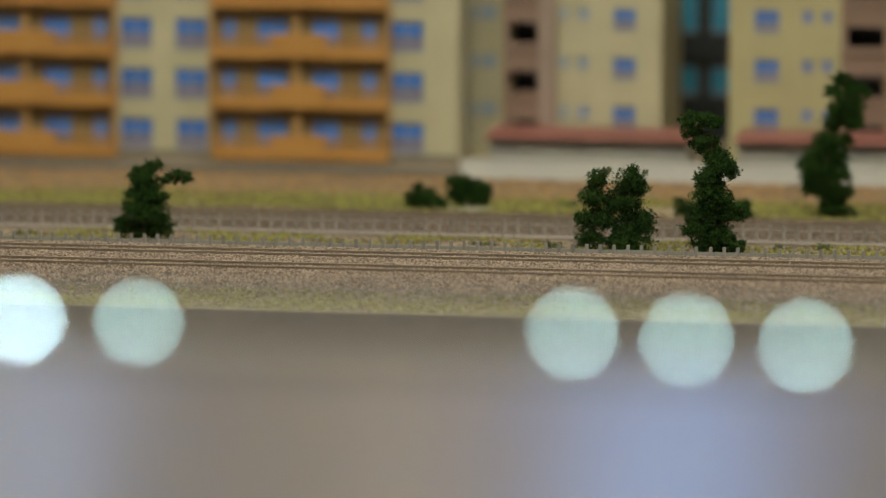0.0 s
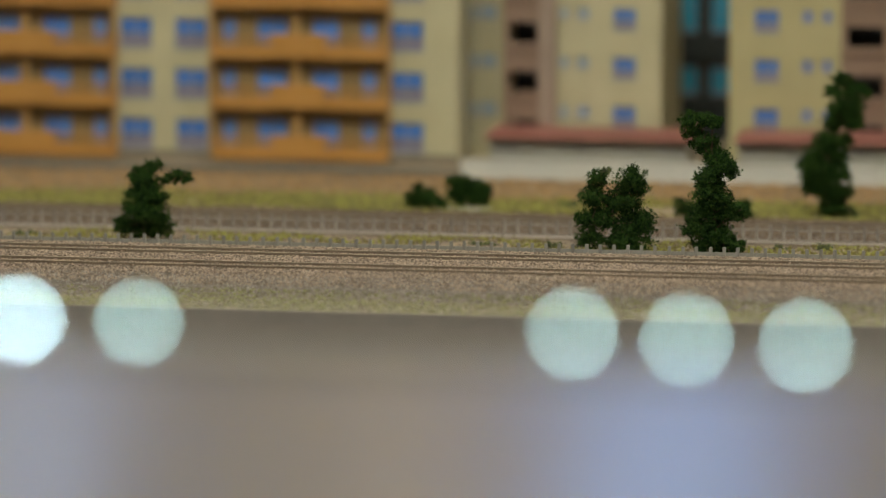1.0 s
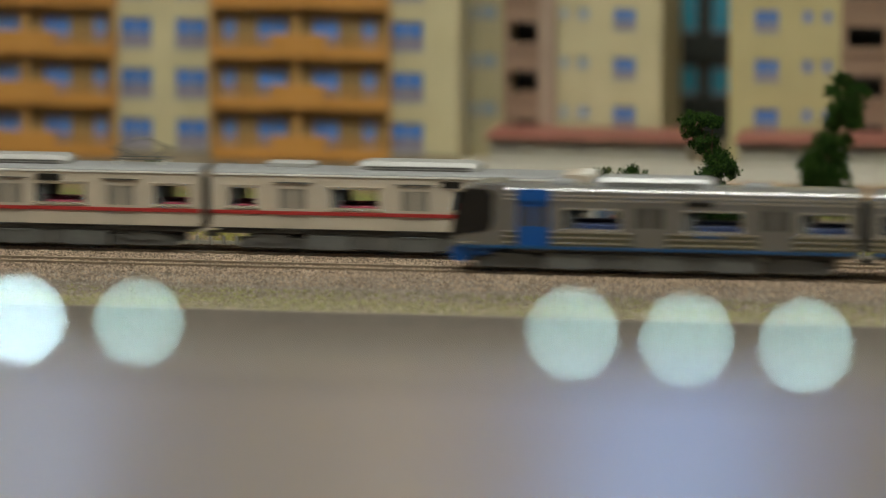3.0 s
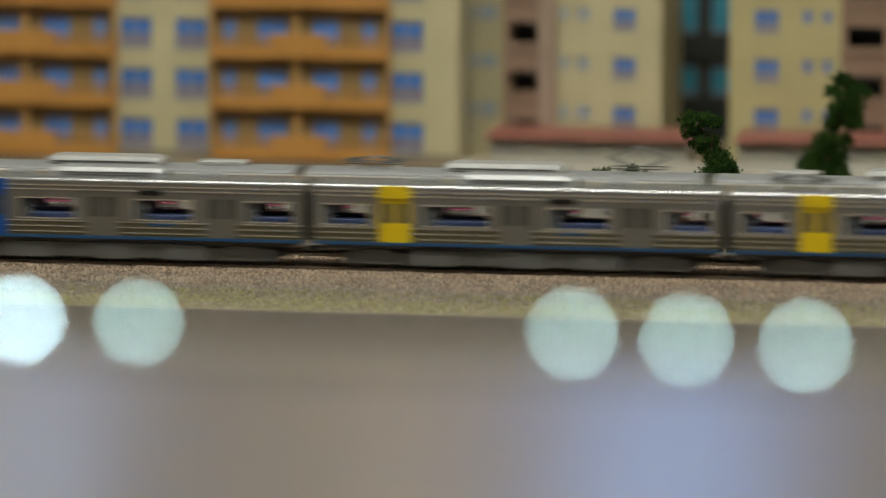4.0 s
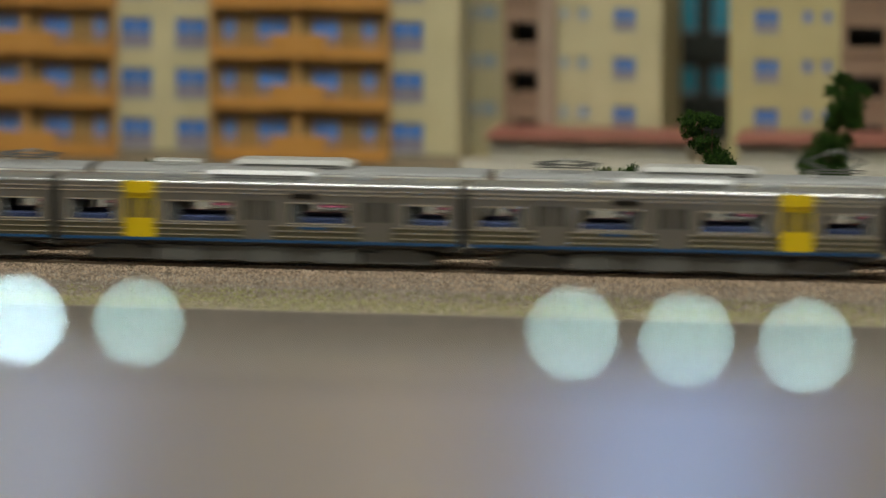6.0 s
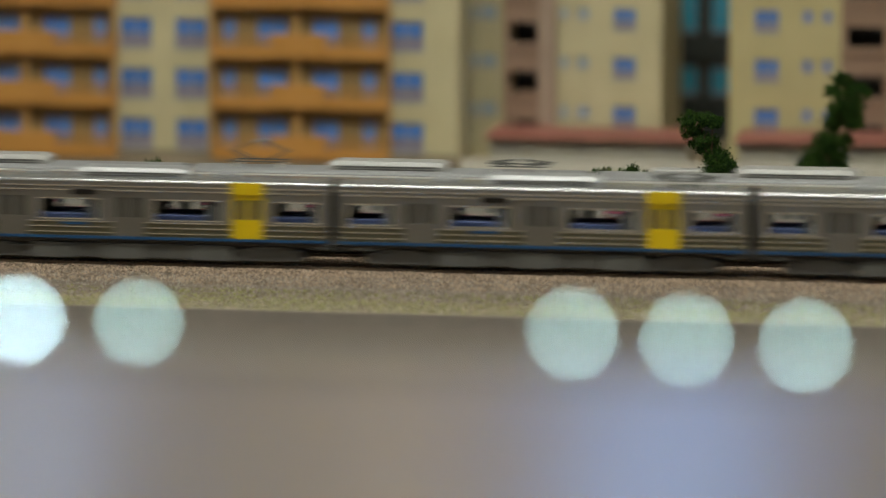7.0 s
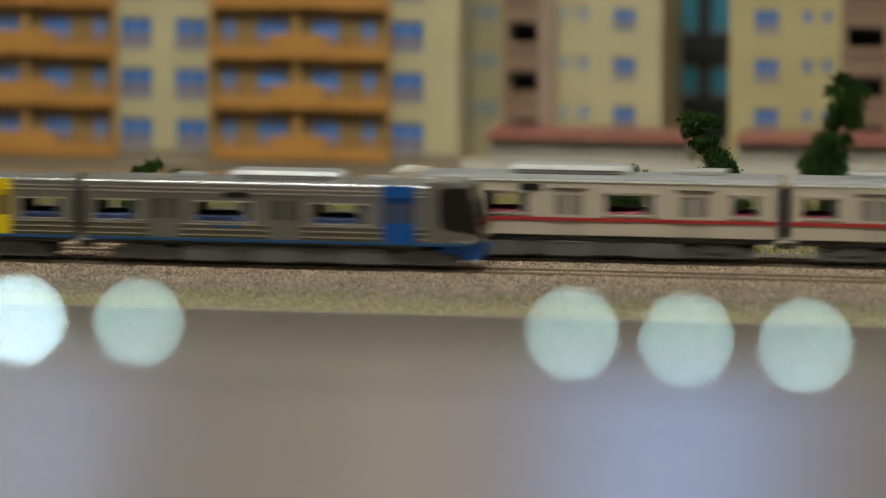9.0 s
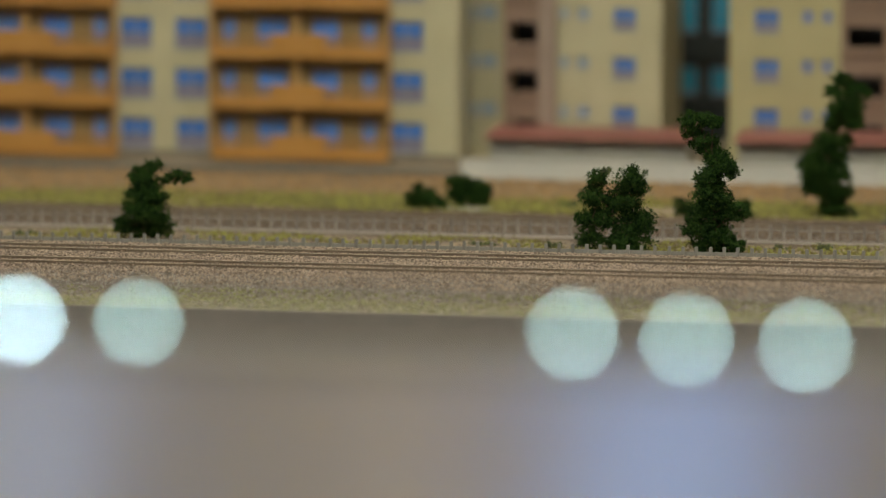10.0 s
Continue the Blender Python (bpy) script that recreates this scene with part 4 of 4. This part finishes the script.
def silver_car(label, cab, panto, special):
    """special: paint of the door next to the leading end (at -x)."""
    wins = [(-63.2, -47.8), (-30.3, -8.3), (10.2, 30.2), (48.2, 63.2)]
    doors, x0 = list(SILVER_DOORS), -HALF
    if cab:
        wins, doors, x0 = [(-28.7, -9.7), (9.8, 29.3), (47.3, 63.2)], [-38.2, -0.7, 39.3], -47.5
    car = car_shell(label, wins, doors, x0, HALF, STEEL, STEEL_LOWER, (special, STEEL, STEEL), STEEL_ROOF, SEAT_BLUE, (14.4, 21.4), 23.4, 13.7, "silver train cars")
    edges = [x0] + [e for c in doors for e in (c - 5.6, c + 5.6)] + [HALF]
    spans = list(zip(edges[::2], edges[1::2]))
    for z in (10.1, 11.9, 13.6):
        side_bands(car, "bead", spans, z, z + 0.27, 0.24, STEEL_LINE)
    for z in (23.9, 25.3):
        side_bands(car, "bead", [(x0, HALF)], z, z + 0.3, 0.2, STEEL_LINE)
    side_bands(car, "sill_line", [(x0, HALF)], 8.2, 9.1, 0.25, BLUE_DARK, "dark blue sill line")
    side_bands(car, "door_crown", [(doors[0] - 5.4, doors[0] + 5.4)], 23.42, 27.4, 0.28, special, "painted panel over the door")
    side_bands(car, "sign_box", [(11.0, 19.5)], 22.6, 24.3, 0.3, BLACK_GLASS, "dark destination display")
    side_bands(car, "number_bar", [(14.0, 23.0)], 12.7, 13.6, 0.18, BLUE_DARK, "small blue bar")
    end_wall(car, HALF, 1, STEEL)
    roof_unit(car, -19.0, 19.0, 28.0, 3.3, AC_STEEL)
    for vx in ((-34, -26), (28, 37)) if not panto else ((28, 37),):
        part("roof_vent", Shape().soft_box(vx[0], vx[1], -3.2, 3.2, 28.2, 29.6, 0.4), ROOF_LIGHT, car)
    if panto:
        pantograph(car, -45.0, 28.9, False)
    if cab:
        nose = [(-47.5, 8.5), (-61.5, 8.5), (-64.3, 9.6), (-64.3, 13.5), (-63.7, 16.5), (-61.0, 25.8), (-60.0, 27.3), (-56.5, 28.4), (-47.5, 28.55)]
        part("cab", Shape().prism_y(nose, -WIDE, WIDE), STEEL, car, "steel cab front")
        mask = [(-53.0, 26.9), (-51.6, 26.2), (-51.0, 24.8), (-51.3, 16.2), (-52.0, 14.4), (-53.6, 13.4), (-64.9, 12.0), (-64.9, 13.5), (-64.3, 16.6), (-61.6, 25.9), (-60.5, 27.1)]
        part("cab_mask", Shape().prism_y(mask, -WIDE - 0.14, WIDE + 0.14), BLACK_GLASS, car, "black glass cab mask")
        part("cab_roof", Shape().prism_y([(-47.4, 28.57), (-56.3, 28.45), (-59.4, 27.6), (-58.0, 28.6), (-52, 28.95), (-47.4, 28.95)], -7.6, 7.6), STEEL_ROOF, car)
        part("front_skirt", Shape().prism_y([(-50.5, 8.4), (-63.6, 8.4), (-65.2, 7.6), (-64.6, 4.2), (-61.0, 3.2), (-58.5, 5.2), (-52.0, 6.2)], -8.4, 8.4), BLUE, car, "blue front skirt")
        side_bands(car, "sill_line", [(-62.0, -47.6)], 8.2, 9.1, 0.25, BLUE_DARK)
        side_bands(car, "cab_step", [(-63.0, -57.0)], 9.6, 9.95, 0.3, STEEL_LINE)
        for side in (-1, 1):
            part("headlight", Shape().soft_box(-64.75, -64.2, side * 6.2 - 1.2, side * 6.2 + 1.2, 9.8, 11.0, 0.2), AC_WHITE, car, "small white headlight")
    else:
        end_wall(car, -HALF, -1, STEEL)
    return car


def cream_car(label, cab, panto, small_unit):
    """The leading end is at +x."""
    wins = [(-62.5, -50.0), (-26.5, -9.0), (9.0, 26.5), (50.0, 62.5)]
    doors, x1 = [-38.5, 0.0, 38.5], HALF
    if cab:
        wins, doors, x1 = [(-60.0, -50.5), (-25.5, -9.0), (16.0, 31.5)], [-38.3, 3.0, 43.2], 52.0
    car = car_shell(label, wins, doors, -HALF, x1, IVORY, IVORY, (IVORY_DOOR,) * 3, ROOF_LIGHT, SEAT_RED, (15.6, 22.4), 23.6, 12.8, "ivory train cars", FROSTED)
    side_bands(car, "red_stripe", [(-HALF, x1)], 13.3, 14.5, 0.3, RED, "thin red waist stripe")
    side_bands(car, "gutter", [(-HALF, x1)], 26.2, 26.75, 0.3, AC_WHITE)
    for d in doors:
        side_bands(car, "door_rail", [(d - 6.2, d + 6.2)], 23.8, 24.15, 0.3, RUBBER)
        side_bands(car, "door_step", [(d - 5.5, d + 5.5)], 8.25, 8.6, 0.3, RUBBER)
    for a, b in wins:
        side_bands(car, "window_sill", [(a - 0.8, b + 0.8)], 15.05, 15.4, 0.35, STEEL_LINE)
        side_bands(car, "window_hood", [(a - 0.8, b + 0.8)], 22.6, 22.95, 0.3, STEEL_LINE)
    side_bands(car, "sign_box", [(12.0, 19.0)] if cab else [(9.5, 18.0)], 23.2, 25.4, 0.3, BLACK_GLASS, "dark destination display")
    end_wall(car, -HALF, -1, IVORY)
    if cab:
        roof_unit(car, -17.0, 24.0, 27.9, 3.5, AC_GREY)
        part("roof_vent", Shape().soft_box(-48, -32, -3.6, 3.6, 28.1, 30.3, 0.5), AC_GREY, car)
        nose = [(52.0, 8.5), (66.0, 8.5), (67.1, 9.5), (67.1, 13.4), (65.6, 18.0), (62.2, 26.6), (61.2, 28.0), (57.0, 28.5), (52.0, 28.5)]
        part("cab", Shape().prism_y(nose, -WIDE, WIDE), IVORY, car, "ivory cab front")
        part("windscreen", Shape().prism_y([(67.35, 14.2), (65.95, 18.1), (62.7, 26.3), (60.9, 26.3), (61.2, 24.0), (63.0, 18.0), (63.4, 14.2)], -WIDE - 0.1, WIDE + 0.1), CAB_GLASS, car, "blue grey wrap-around windscreen")
        side_bands(car, "red_stripe", [(52.05, 66.4)], 13.3, 14.2, 0.3, RED)
        part("red_stripe", Shape().box(67.12, 67.45, -WIDE, WIDE, 12.5, 13.6), RED, car)
        side_bands(car, "cab_window", [(54.5, 60.0)], 16.2, 22.6, 0.12, DOOR_GLASS, "dark cab side window")
        part("front_skirt", Shape().prism_y([(57.0, 8.4), (66.2, 8.4), (68.6, 4.2), (67.4, 1.6), (63.5, 1.6), (60.5, 4.6)], -8.2, 8.2), IVORY, car, "ivory front skirt")
        part("roof_end", Shape().prism_y([(57.0, 28.52), (61.0, 28.1), (62.0, 27.3), (61.5, 28.5), (59.0, 28.9), (57.0, 28.9)], -8.0, 8.0), AC_WHITE, car)
        for side in (-1, 1):
            part("headlight", Shape().soft_box(66.9, 67.35, side * 6.4 - 1.1, side * 6.4 + 1.1, 10.2, 11.6, 0.2), STEEL_LINE, car, "small headlight")
    else:
        end_wall(car, HALF, 1, IVORY)
        roof_unit(car, -20.0, 20.0, 27.9, 3.4, AC_GREY)
        if panto:
            pantograph(car, 44.0, 28.9, True)
            pantograph(car, -44.0, 28.9, False)
        elif small_unit:
            part("roof_vent", Shape().soft_box(32, 48, -3.6, 3.6, 28.1, 30.2, 0.5), AC_GREY, car)
    return car


REST = mm(0, NEAR_Y, 0)
silver_lead = silver_car("stainless steel cab car with blue doors and black front", True, False, BLUE)
silver_mid = silver_car("stainless steel middle car with a yellow door", False, False, YELLOW)
silver_power = silver_car("stainless steel car with yellow door and pantograph", False, True, YELLOW)
silver_cars = [silver_lead, silver_mid, silver_power] + [copy_thing(c, REST) for c in (silver_mid, silver_mid, silver_power, silver_mid, silver_lead)]
cream_lead = cream_car("ivory cab car with a thin red stripe", True, False, True)
cream_mid = cream_car("ivory middle car with a red stripe", False, False, True)
cream_power = cream_car("ivory car with red stripe and two pantographs", False, True, False)
cream_cars = [cream_lead, cream_power, cream_mid] + [copy_thing(c, REST) for c in (cream_power, cream_mid, cream_power, cream_mid, cream_lead)]


# ---- what moves ----
SILVER_NOSE = [(0.0, 543.8), (1.0, 364.8), (2.0, 185.8), (2.7, 60.0), (3.8, -137.8), (4.5, -262.8), (5.5, -440.6), (7.0, -707.5), (8.0, -886.5), (8.7, -1010.4), (9.3, -1116.2), (10.0, -1239.2)]
CREAM_NOSE = [(0.0, -454.0), (1.0, -285.5), (2.0, -117.0), (2.5, -32.7), (2.7, 1.0), (4.0, 219.0), (5.5, 470.6), (7.0, 722.2), (8.3, 940.3), (9.3, 1108.0), (9.7, 1175.0), (10.0, 1225.4)]


def motions():
    for i, car in enumerate(silver_cars):
        turn = 0.0 if i < 4 else 180.0
        walk(car, [(t, mm(x + 64.3 + PITCH * i, NEAR_Y, 0, turn)) for t, x in SILVER_NOSE])
    for i, car in enumerate(cream_cars):
        turn = 0.0 if i < 4 else 180.0
        walk(car, [(t, mm(x - 67.1 - PITCH * i, FAR_Y, 0, turn)) for t, x in CREAM_NOSE])


motions()
